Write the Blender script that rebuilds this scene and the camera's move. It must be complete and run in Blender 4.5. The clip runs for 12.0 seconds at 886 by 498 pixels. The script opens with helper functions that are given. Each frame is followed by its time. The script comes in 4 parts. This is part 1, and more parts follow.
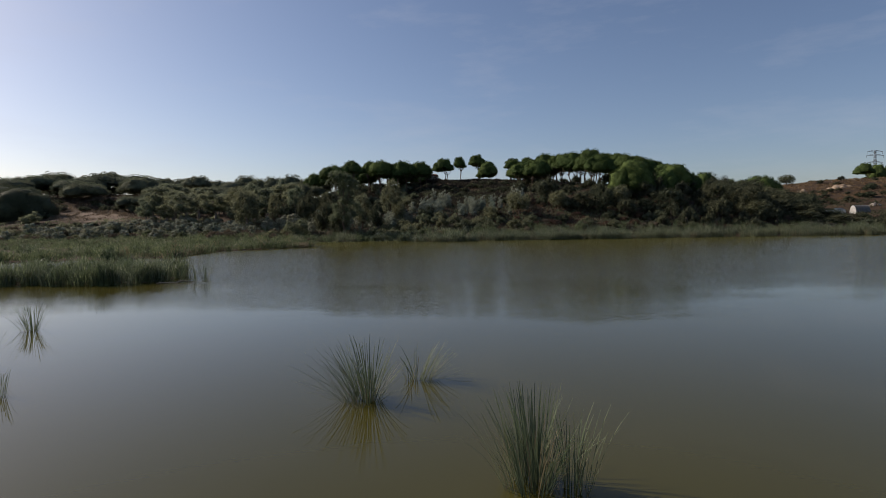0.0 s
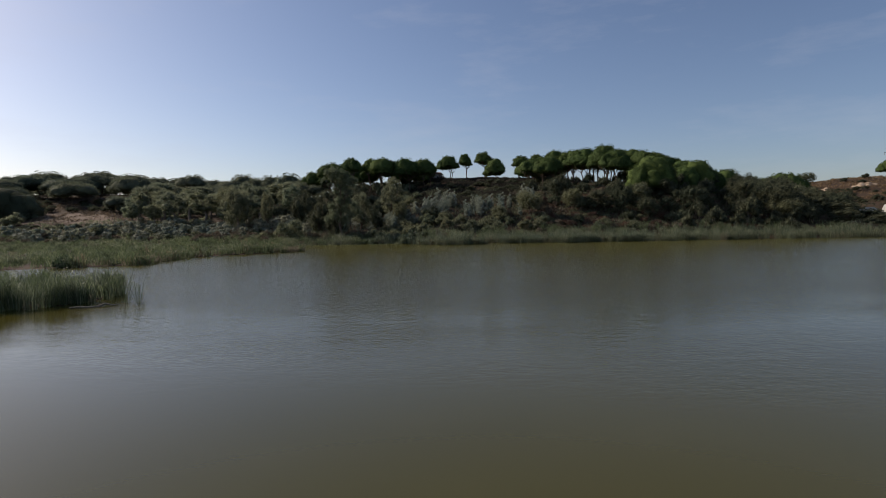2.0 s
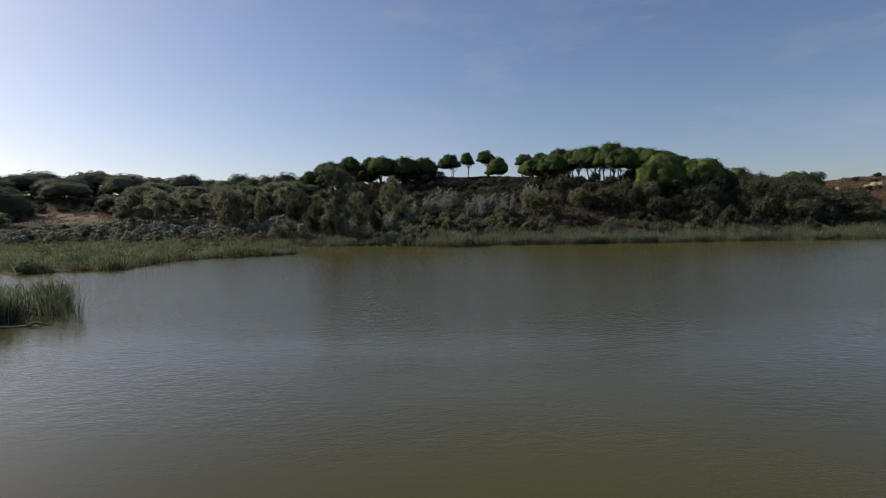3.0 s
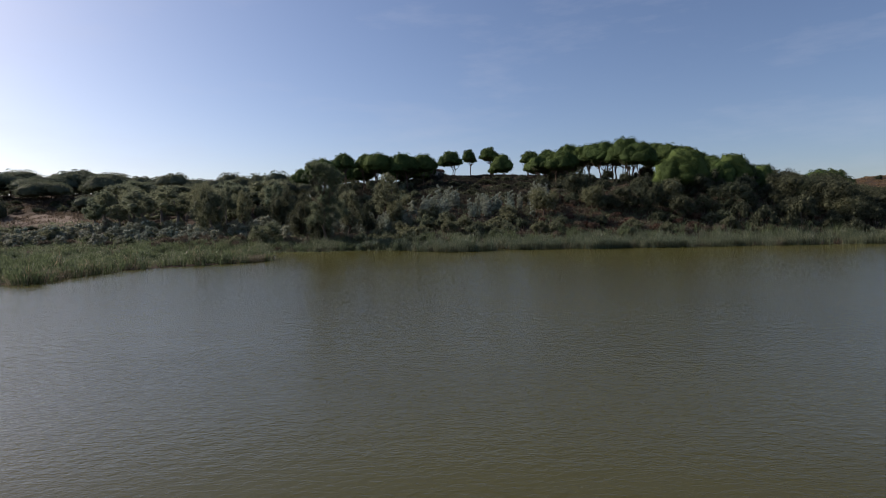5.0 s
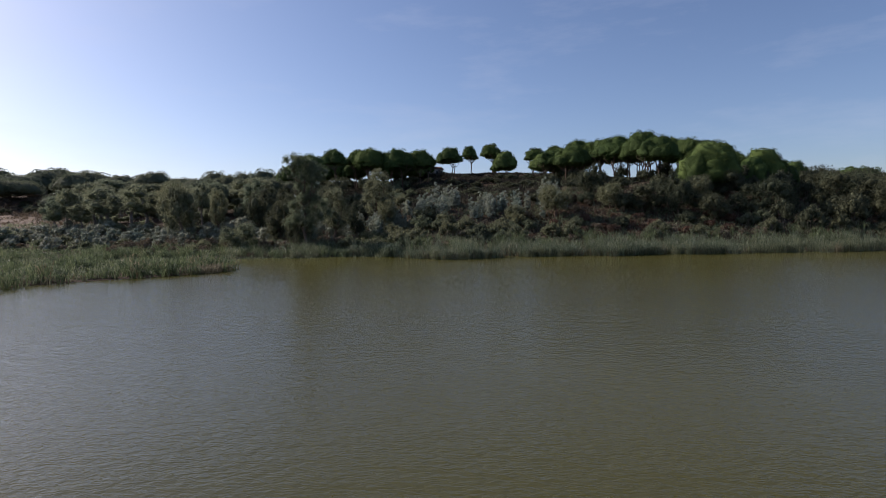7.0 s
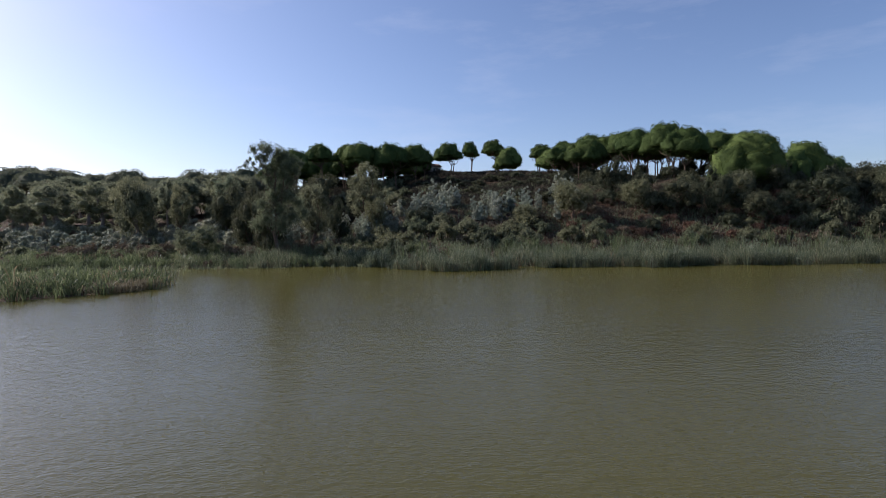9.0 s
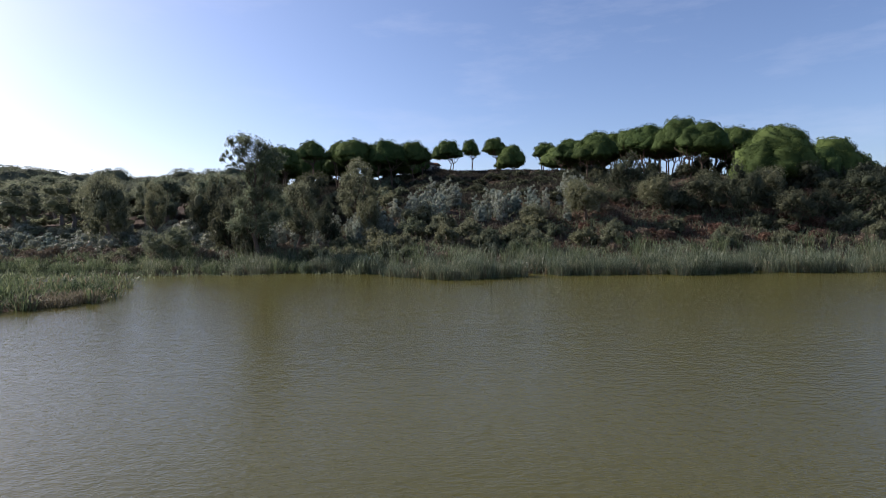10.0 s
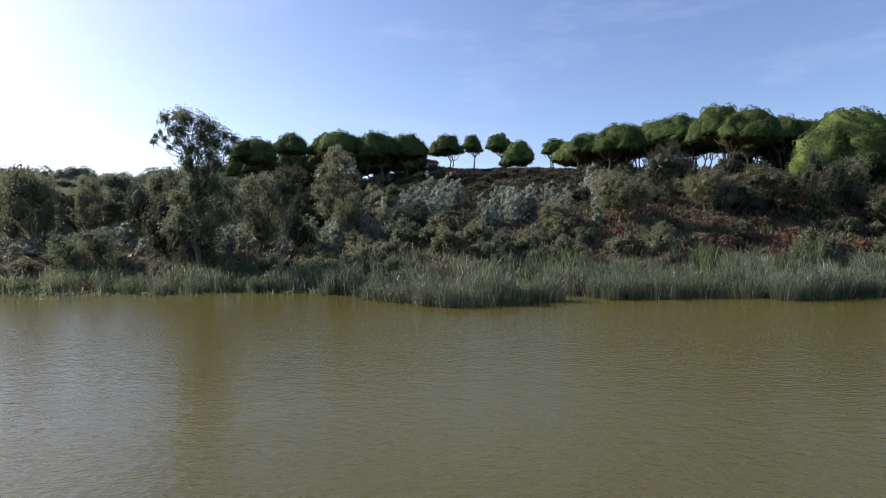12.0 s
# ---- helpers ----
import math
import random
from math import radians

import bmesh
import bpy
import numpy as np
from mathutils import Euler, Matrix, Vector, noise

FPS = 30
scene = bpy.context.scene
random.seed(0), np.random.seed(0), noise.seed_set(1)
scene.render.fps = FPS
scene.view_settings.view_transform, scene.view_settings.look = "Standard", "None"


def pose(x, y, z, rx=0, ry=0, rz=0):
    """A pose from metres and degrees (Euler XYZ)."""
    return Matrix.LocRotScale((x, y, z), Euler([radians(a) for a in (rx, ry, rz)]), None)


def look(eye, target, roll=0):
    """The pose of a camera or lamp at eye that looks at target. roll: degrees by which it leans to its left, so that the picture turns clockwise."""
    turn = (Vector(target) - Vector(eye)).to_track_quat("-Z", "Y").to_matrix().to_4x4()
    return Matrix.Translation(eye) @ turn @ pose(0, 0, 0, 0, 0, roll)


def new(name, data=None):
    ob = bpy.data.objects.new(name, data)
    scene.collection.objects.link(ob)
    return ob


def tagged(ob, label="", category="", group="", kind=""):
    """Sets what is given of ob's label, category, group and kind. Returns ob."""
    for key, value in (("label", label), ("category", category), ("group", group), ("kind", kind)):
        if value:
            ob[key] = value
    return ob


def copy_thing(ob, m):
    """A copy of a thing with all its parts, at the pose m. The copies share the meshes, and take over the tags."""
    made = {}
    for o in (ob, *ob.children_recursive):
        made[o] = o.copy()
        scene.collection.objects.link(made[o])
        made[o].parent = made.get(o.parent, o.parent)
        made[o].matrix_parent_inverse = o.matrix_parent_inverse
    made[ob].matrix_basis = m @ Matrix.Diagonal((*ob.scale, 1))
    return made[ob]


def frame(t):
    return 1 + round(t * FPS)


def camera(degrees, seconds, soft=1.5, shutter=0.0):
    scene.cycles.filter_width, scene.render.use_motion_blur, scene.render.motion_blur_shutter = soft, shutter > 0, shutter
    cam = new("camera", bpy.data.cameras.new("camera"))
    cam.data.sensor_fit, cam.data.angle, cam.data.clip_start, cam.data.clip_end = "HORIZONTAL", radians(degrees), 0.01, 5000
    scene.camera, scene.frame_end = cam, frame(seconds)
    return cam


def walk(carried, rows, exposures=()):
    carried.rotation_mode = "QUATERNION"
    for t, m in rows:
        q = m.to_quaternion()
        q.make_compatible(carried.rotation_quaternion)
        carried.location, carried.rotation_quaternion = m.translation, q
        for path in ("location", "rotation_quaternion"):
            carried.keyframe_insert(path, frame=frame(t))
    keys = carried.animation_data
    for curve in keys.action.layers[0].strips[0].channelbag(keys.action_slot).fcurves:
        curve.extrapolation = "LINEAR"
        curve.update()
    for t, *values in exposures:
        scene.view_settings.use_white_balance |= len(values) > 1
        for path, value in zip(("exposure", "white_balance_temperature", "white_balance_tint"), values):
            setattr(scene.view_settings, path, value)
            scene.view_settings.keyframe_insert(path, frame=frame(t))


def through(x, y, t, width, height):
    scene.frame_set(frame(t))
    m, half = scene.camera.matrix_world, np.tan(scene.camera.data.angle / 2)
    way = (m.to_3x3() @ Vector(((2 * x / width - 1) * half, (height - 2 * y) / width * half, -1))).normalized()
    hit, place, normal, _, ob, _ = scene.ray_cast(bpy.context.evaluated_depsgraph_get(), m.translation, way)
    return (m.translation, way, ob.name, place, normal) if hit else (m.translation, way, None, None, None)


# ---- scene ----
cam = camera(78.6, 12.0, soft=0.6)
EXPOSURES = [(0.0, -0.16, 6850, 17), (5.5, 0.04, 6500, 19), (9.0, 0.33, 6250, 21), (12.0, 0.74, 6300, 21)]
# seconds, x, y, z, yaw, pitch, roll
PATH = [
    (0.0, -0.056, -0.072, 4.355, -1.087, -2.939, -0.937),
    (0.5, -0.078, 2.435, 4.414, -0.949, -2.940, -0.969),
    (1.0, -0.056, 4.957, 4.469, -0.818, -2.939, -0.998),
    (1.5, 0.001, 7.510, 4.520, -0.698, -2.935, -1.022),
    (2.0, 0.084, 10.109, 4.567, -0.589, -2.929, -1.043),
    (2.5, 0.185, 12.765, 4.610, -0.494, -2.919, -1.060),
    (3.0, 0.298, 15.490, 4.648, -0.413, -2.906, -1.073),
    (3.5, 0.415, 18.294, 4.682, -0.347, -2.890, -1.082),
    (4.0, 0.533, 21.183, 4.712, -0.297, -2.869, -1.088),
    (4.5, 0.646, 24.163, 4.737, -0.264, -2.843, -1.090),
    (5.0, 0.750, 27.240, 4.758, -0.246, -2.812, -1.087),
    (5.5, 0.843, 30.416, 4.774, -0.243, -2.776, -1.082),
    (6.0, 0.923, 33.691, 4.785, -0.256, -2.733, -1.072),
    (6.5, 0.987, 37.066, 4.791, -0.283, -2.683, -1.059),
    (7.0, 1.036, 40.538, 4.793, -0.323, -2.624, -1.041),
    (7.5, 1.070, 44.104, 4.789, -0.375, -2.558, -1.020),
    (8.0, 1.090, 47.757, 4.781, -0.436, -2.481, -0.995),
    (8.5, 1.098, 51.491, 4.767, -0.506, -2.395, -0.967),
    (9.0, 1.096, 55.297, 4.748, -0.580, -2.297, -0.934),
    (9.5, 1.089, 59.165, 4.724, -0.658, -2.186, -0.898),
    (10.0, 1.080, 63.083, 4.695, -0.735, -2.062, -0.858),
    (10.5, 1.075, 67.037, 4.660, -0.810, -1.923, -0.814),
    (11.0, 1.079, 71.012, 4.619, -0.877, -1.768, -0.767),
    (11.5, 1.100, 74.991, 4.573, -0.934, -1.596, -0.715),
    (12.0, 1.145, 78.955, 4.522, -0.977, -1.406, -0.660),
]
walk(cam, [(t, pose(x, y, z, 90 + p, 0, w) @ pose(0, 0, 0, 0, 0, r)) for t, x, y, z, w, p, r in PATH],
     exposures=EXPOSURES)

# ---------------------------------------------------------------- light
SUN_AZ, SUN_EL = -64.0, 31.0   # degrees; azimuth from straight ahead (+y) to the right
world = bpy.data.worlds.new("sky")
scene.world = world
world.use_nodes = True
wt = world.node_tree
wt.nodes.clear()
w_out = wt.nodes.new("ShaderNodeOutputWorld")
w_bg = wt.nodes.new("ShaderNodeBackground")
w_sky = wt.nodes.new("ShaderNodeTexSky")
w_sky.sky_type = "NISHITA"
w_sky.sun_disc = False
w_sky.sun_elevation = radians(SUN_EL)
w_sky.sun_rotation = radians(SUN_AZ)
w_sky.altitude, w_sky.air_density, w_sky.dust_density, w_sky.ozone_density = 100, 0.88, 1.15, 2.8
w_bg.inputs["Strength"].default_value = 0.11
# thin high cloud streaks
w_co = wt.nodes.new("ShaderNodeTexCoord")
w_map = wt.nodes.new("ShaderNodeMapping")
w_map.inputs["Scale"].default_value = (2.2, 2.2, 9.0)
w_map.inputs["Rotation"].default_value = (0.1, 0.22, 0.3)
w_noise = wt.nodes.new("ShaderNodeTexNoise")
w_noise.inputs["Scale"].default_value = 1.6
w_noise.inputs["Detail"].default_value = 7
w_noise.inputs["Roughness"].default_value = 0.62
w_ramp = wt.nodes.new("ShaderNodeValToRGB")
w_ramp.color_ramp.elements[0].position, w_ramp.color_ramp.elements[0].color = 0.52, (0, 0, 0, 1)
w_ramp.color_ramp.elements[1].position, w_ramp.color_ramp.elements[1].color = 0.85, (0.22, 0.22, 0.22, 1)
w_mix = wt.nodes.new("ShaderNodeMix")
w_mix.data_type = "RGBA"
w_mix.inputs[7].default_value = (5.2, 5.6, 6.3, 1)
wt.links.new(w_co.outputs["Generated"], w_map.inputs["Vector"])
wt.links.new(w_map.outputs[0], w_noise.inputs["Vector"])
wt.links.new(w_noise.outputs["Fac"], w_ramp.inputs["Fac"])
wt.links.new(w_ramp.outputs["Color"], w_mix.inputs[0])
wt.links.new(w_sky.outputs["Color"], w_mix.inputs[6])
wt.links.new(w_mix.outputs[2], w_bg.inputs["Color"])
wt.links.new(w_bg.outputs[0], w_out.inputs["Surface"])

sun = new("sun", bpy.data.lights.new("sun", "SUN"))
sun.data.energy, sun.data.angle, sun.data.color = 4.9, radians(0.6), (1.0, 0.93, 0.82)
az, el = radians(SUN_AZ), radians(SUN_EL)
sun.matrix_world = look((400 * math.cos(el) * math.sin(az), 400 * math.cos(el) * math.cos(az), 400 * math.sin(el)), (0, 0, 0))

# ---------------------------------------------------------------- materials


def material(name, rough=0.7, spec=0.3):
    m = bpy.data.materials.new(name)
    m.use_nodes = True
    t = m.node_tree
    b = t.nodes["Principled BSDF"]
    b.inputs["Roughness"].default_value = rough
    b.inputs["Specular IOR Level"].default_value = spec
    return m, t, b


def ramp(t, fac, stops):
    r = t.nodes.new("ShaderNodeValToRGB")
    e = r.color_ramp.elements
    while len(e) < len(stops):
        e.new(0.5)
    for k, (p, c) in zip(e, stops):
        k.position, k.color = p, (*c, 1)
    t.links.new(fac, r.inputs["Fac"])
    return r.outputs["Color"]


def noise_tex(t, scale, detail=4, rough=0.55, coords=None, stretch=None):
    n = t.nodes.new("ShaderNodeTexNoise")
    n.inputs["Scale"].default_value, n.inputs["Detail"].default_value, n.inputs["Roughness"].default_value = scale, detail, rough
    if coords is not None:
        if stretch:
            mp = t.nodes.new("ShaderNodeMapping")
            mp.inputs["Scale"].default_value = stretch
            t.links.new(coords, mp.inputs["Vector"])
            coords = mp.outputs[0]
        t.links.new(coords, n.inputs["Vector"])
    return n.outputs["Fac"]


def blend(t, a, b, fac, how="MIX"):
    m = t.nodes.new("ShaderNodeMix")
    m.data_type, m.blend_type = "RGBA", how
    for sock, v in ((m.inputs[0], fac), (m.inputs[6], a), (m.inputs[7], b)):
        if isinstance(v, (int, float)):
            sock.default_value = v
        elif isinstance(v, tuple):
            sock.default_value = (*v, 1)
        else:
            t.links.new(v, sock)
    return m.outputs[2]


def bump(t, b, height, strength, distance):
    n = t.nodes.new("ShaderNodeBump")
    n.inputs["Strength"].default_value, n.inputs["Distance"].default_value = strength, distance
    t.links.new(height, n.inputs["Height"])
    t.links.new(n.outputs[0], b.inputs["Normal"])
    return n


def leaf_material(name, dark, mid, light, through=0.3, rough=0.55, spec=0.3, patch=0.35):
    """Foliage: each leaf its own tone, each plant a little different, light shining through."""
    m, t, b = material(name, rough, spec)
    g = t.nodes.new("ShaderNodeNewGeometry")
    o = t.nodes.new("ShaderNodeObjectInfo")
    c = ramp(t, g.outputs["Random Per Island"], [(0.0, dark), (0.5, mid), (1.0, light)])
    warm = ramp(t, o.outputs["Random"], [(0.0, (0.82, 0.9, 0.9)), (0.5, (1.0, 1.0, 1.0)), (1.0, (1.08, 1.05, 0.97))])
    c = blend(t, c, warm, 1.0, "MULTIPLY")
    co = t.nodes.new("ShaderNodeTexCoord")
    big = noise_tex(t, 0.42, 4, 0.6, co.outputs["Object"])
    c = blend(t, c, ramp(t, big, [(0.3, (0.55, 0.6, 0.58)), (0.7, (1.28, 1.22, 1.1))]), patch, "MULTIPLY")
    t.links.new(c, b.inputs["Base Color"])
    tr = t.nodes.new("ShaderNodeBsdfTranslucent")
    t.links.new(c, tr.inputs["Color"])
    mx = t.nodes.new("ShaderNodeMixShader")
    mx.inputs[0].default_value = through
    t.links.new(b.outputs[0], mx.inputs[1])
    t.links.new(tr.outputs[0], mx.inputs[2])
    t.links.new(mx.outputs[0], t.nodes["Material Output"].inputs["Surface"])
    return m


def bark_material(name, dark, light):
    m, t, b = material(name, 0.9, 0.15)
    co = t.nodes.new("ShaderNodeTexCoord").outputs["Object"]
    n = noise_tex(t, 5.0, 6, 0.6, co, (3, 3, 0.6))
    t.links.new(ramp(t, n, [(0.3, dark), (0.7, light)]), b.inputs["Base Color"])
    bump(t, b, n, 0.8, 0.05)
    return m


def water_material():
    m, t, b = material("murky_water", 0.05, 0.5)
    b.inputs["IOR"].default_value = 1.33
    co = t.nodes.new("ShaderNodeTexCoord").outputs["Object"]
    silt = noise_tex(t, 0.05, 4, 0.5, co)
    sep = t.nodes.new("ShaderNodeSeparateXYZ")
    t.links.new(co, sep.inputs[0])
    # deep open water is darker than the silty shallows under the far bank
    shallow = t.nodes.new("ShaderNodeMapRange")
    for k, v in (("From Min", 45.0), ("From Max", 108.0)):
        shallow.inputs[k].default_value = v
    t.links.new(sep.outputs["Y"], shallow.inputs["Value"])
    deep = ramp(t, silt, [(0.3, (0.056, 0.050, 0.009)), (0.7, (0.067, 0.060, 0.012))])
    silty = ramp(t, silt, [(0.3, (0.073, 0.067, 0.015)), (0.7, (0.088, 0.081, 0.02))])
    t.links.new(blend(t, deep, silty, shallow.outputs[0]), b.inputs["Base Color"])
    wave = noise_tex(t, 4.2, 3, 0.55, co, (0.75, 1.25, 1))
    fine = noise_tex(t, 10.0, 2, 0.6, co, (0.65, 1.2, 1))
    both = t.nodes.new("ShaderNodeMath")
    both.operation = "MULTIPLY_ADD"
    both.inputs[1].default_value = 0.42
    t.links.new(fine, both.inputs[0])
    swell = noise_tex(t, 1.4, 2, 0.5, co, (0.8, 1.15, 1))
    broad = t.nodes.new("ShaderNodeMath")
    broad.operation = "MULTIPLY_ADD"
    broad.inputs[1].default_value = 1.0
    t.links.new(swell, broad.inputs[0])
    t.links.new(wave, broad.inputs[2])
    t.links.new(broad.outputs[0], both.inputs[2])
    # the near arm of the lake lies in the lee; the wind reaches the open water in gusts
    gust = noise_tex(t, 0.06, 4, 0.6, co, (0.35, 1.0, 1))
    open_water = t.nodes.new("ShaderNodeMapRange")
    for k, v in (("From Min", 14.0), ("From Max", 46.0), ("To Min", -0.46), ("To Max", 0.22)):
        open_water.inputs[k].default_value = v
    t.links.new(sep.outputs["Y"], open_water.inputs["Value"])
    add = t.nodes.new("ShaderNodeMath")
    t.links.new(gust, add.inputs[0])
    t.links.new(open_water.outputs[0], add.inputs[1])
    lee = t.nodes.new("ShaderNodeMapRange")
    lee.inputs["From Min"].default_value, lee.inputs["From Max"].default_value = 0.25, 0.65
    lee.inputs["To Min"].default_value, lee.inputs["To Max"].default_value = 0.03, 0.95
    t.links.new(add.outputs[0], lee.inputs["Value"])
    # ripples too fine to see one by one spread the reflection on the open water
    spread = t.nodes.new("ShaderNodeMapRange")
    for k, v in (("From Min", 0.25), ("From Max", 0.65), ("To Min", 0.05), ("To Max", 0.13)):
        spread.inputs[k].default_value = v
    t.links.new(add.outputs[0], spread.inputs["Value"])
    t.links.new(spread.outputs[0], b.inputs["Roughness"])
    n = bump(t, b, both.outputs[0], 0.5, 0.027)
    t.links.new(lee.outputs[0], n.inputs["Strength"])
    return m


def ground_material():
    m, t, b = material("dry_soil", 0.95, 0.1)
    co = t.nodes.new("ShaderNodeTexCoord").outputs["Object"]
    big = noise_tex(t, 0.09, 5, 0.6, co)
    small = noise_tex(t, 1.3, 6, 0.65, co)
    c = ramp(t, big, [(0.3, (0.040, 0.030, 0.021)), (0.5, (0.064, 0.043, 0.029)), (0.7, (0.100, 0.070, 0.044))])
    c = blend(t, c, ramp(t, small, [(0.3, (0.5, 0.5, 0.48)), (0.7, (1.35, 1.3, 1.2))]), 0.8, "MULTIPLY")
    t.links.new(c, b.inputs["Base Color"])
    bump(t, b, small, 0.9, 0.25)
    return m


def earth_material(name, a, c2, c3, scale=0.6):
    m, t, b = material(name, 0.95, 0.1)
    co = t.nodes.new("ShaderNodeTexCoord").outputs["Object"]
    n = noise_tex(t, scale, 7, 0.62, co)
    t.links.new(ramp(t, n, [(0.3, a), (0.5, c2), (0.7, c3)]), b.inputs["Base Color"])
    bump(t, b, n, 0.8, 0.3)
    return m


def plain_material(name, colour, rough=0.6, dirt=0.25, scale=1.5, metal=0.0):
    m, t, b = material(name, rough, 0.4)
    b.inputs["Metallic"].default_value = metal
    co = t.nodes.new("ShaderNodeTexCoord").outputs["Object"]
    n = noise_tex(t, scale, 6, 0.65, co)
    low = tuple(v * (1 - dirt) * k for v, k in zip(colour, (1.0, 0.95, 0.85)))
    t.links.new(ramp(t, n, [(0.3, low), (0.65, colour)]), b.inputs["Base Color"])
    bump(t, b, n, 0.3, 0.02)
    return m


M_WATER = water_material()
M_GROUND = ground_material()
M_FIELD = earth_material("sandy_field", (0.12, 0.09, 0.065), (0.165, 0.122, 0.088), (0.21, 0.16, 0.118), 0.35)
M_CLIFF = earth_material("pale_cliff", (0.17, 0.12, 0.08), (0.28, 0.215, 0.15), (0.42, 0.34, 0.25), 0.9)
M_PINE = leaf_material("pine_needles", (0.046, 0.071, 0.024), (0.077, 0.114, 0.038), (0.116, 0.162, 0.054), 0.22, 0.8, 0.06, 0.6)
# greyer, paler than the other pines: haze over the far hill put into colour
M_HAZEPINE = leaf_material("hazed_pine_needles", (0.09, 0.105, 0.072), (0.13, 0.148, 0.102), (0.175, 0.192, 0.135), 0.45, 0.8, 0.06)
# leaf tones raised above natural, standing in for haze over the slope
M_OAK = leaf_material("hazed_oak_leaves", (0.094, 0.101, 0.062), (0.156, 0.166, 0.104), (0.226, 0.238, 0.15), 0.55, 0.75, 0.08)
# evergreen tone darkened further, so the colour carries the slope's shade
M_SHADE_EVERGREEN = leaf_material("shaded_evergreen_leaves", (0.044, 0.049, 0.031), (0.076, 0.083, 0.053), (0.12, 0.13, 0.082), 0.4, 0.75, 0.06)
M_GUM = leaf_material("gum_leaves", (0.098, 0.114, 0.07), (0.158, 0.178, 0.11), (0.22, 0.24, 0.155), 0.6, 0.7, 0.1)
M_SILVER = leaf_material("silver_leaves", (0.16, 0.178, 0.14), (0.28, 0.31, 0.25), (0.42, 0.455, 0.375), 0.35, 0.6, 0.2)
M_GREY = leaf_material("grey_leaves", (0.125, 0.137, 0.1), (0.222, 0.236, 0.178), (0.335, 0.35, 0.272), 0.35, 0.6, 0.2)
# grey-green lightened so the leaf colour carries the haze behind the marsh
M_GREEN = leaf_material("hazed_leaves", (0.12, 0.135, 0.088), (0.18, 0.2, 0.132), (0.24, 0.262, 0.178), 0.55, 0.75, 0.08)
M_BROWN = leaf_material("dry_leaves", (0.072, 0.055, 0.038), (0.148, 0.112, 0.077), (0.23, 0.178, 0.122), 0.25, 0.7)
# brown darkened to stand in for the pines' shade below the ridge
M_RIDGE_SHADE = leaf_material("dark_heath", (0.03, 0.027, 0.021), (0.048, 0.043, 0.033), (0.078, 0.07, 0.053), 0.25, 0.85, 0.05)
M_RED = leaf_material("red_bramble", (0.06, 0.036, 0.027), (0.115, 0.068, 0.05), (0.185, 0.12, 0.088), 0.3, 0.75, 0.1)
M_REED = leaf_material("reed_blades", (0.058, 0.076, 0.047), (0.125, 0.152, 0.096), (0.29, 0.318, 0.222), 0.42, 0.42, patch=0.8)
M_TUFT = leaf_material("tuft_blades", (0.04, 0.06, 0.032), (0.095, 0.125, 0.07), (0.24, 0.26, 0.17), 0.3, 0.55, 0.2)
M_STRAW = leaf_material("dry_straw", (0.12, 0.1, 0.062), (0.2, 0.17, 0.108), (0.31, 0.265, 0.18), 0.35, 0.6)
M_MARSH = leaf_material("marsh_grass", (0.052, 0.076, 0.042), (0.108, 0.145, 0.078), (0.20, 0.236, 0.14), 0.4, 0.6, 0.2, 1.0)
M_ORANGE = leaf_material("dry_hill_grass", (0.12, 0.075, 0.04), (0.21, 0.14, 0.075), (0.30, 0.21, 0.12), 0.35, 0.7)
M_BARK = bark_material("pine_bark", (0.055, 0.038, 0.028), (0.16, 0.115, 0.085))
M_PALEBARK = bark_material("pale_bark", (0.11, 0.095, 0.08), (0.30, 0.26, 0.22))
M_WOOD = bark_material("dead_wood", (0.10, 0.085, 0.065), (0.26, 0.22, 0.17))
M_SHEET = plain_material("white_sheeting", (0.5, 0.5, 0.48), 0.45, 0.35)
M_COVER = plain_material("old_grey_plastic", (0.14, 0.135, 0.12), 0.5, 0.4)
M_STEEL = plain_material("galvanised_steel", (0.22, 0.23, 0.24), 0.5, 0.3, 2.0, 0.6)
M_RUBBLE = plain_material("pale_rubble", (0.4, 0.36, 0.31), 0.85, 0.4)

# ---------------------------------------------------------------- mesh building


class Shape:
    """Gathers quads and triangles, then makes one mesh of them."""

    def __init__(self):
        self.v, self.q, self.t, self.n = [], [], [], 0

    def add(self, verts, quads=None, tris=None):
        verts = np.asarray(verts, float).reshape(-1, 3)
        if quads is not None and len(quads):
            self.q.append(np.asarray(quads, int).reshape(-1, 4) + self.n)
        if tris is not None and len(tris):
            self.t.append(np.asarray(tris, int).reshape(-1, 3) + self.n)
        self.v.append(verts)
        self.n += len(verts)
        return self

    def mesh(self, name, mat, smooth=False):
        v = np.concatenate(self.v)
        q = np.concatenate(self.q) if self.q else np.zeros((0, 4), int)
        t = np.concatenate(self.t) if self.t else np.zeros((0, 3), int)
        me = bpy.data.meshes.new(name)
        me.vertices.add(len(v))
        me.vertices.foreach_set("co", v.astype(np.float32).ravel())
        loops = np.concatenate([q.ravel(), t.ravel()]).astype(np.int32)
        me.loops.add(len(loops))
        me.loops.foreach_set("vertex_index", loops)
        me.polygons.add(len(q) + len(t))
        starts = np.concatenate([np.arange(len(q)) * 4, len(q) * 4 + np.arange(len(t)) * 3]).astype(np.int32)
        me.polygons.foreach_set("loop_start", starts)
        me.update(calc_edges=True)
        me.validate()
        if smooth:
            me.polygons.foreach_set("use_smooth", np.ones(len(me.polygons), bool))
        me.materials.append(mat)
        return me


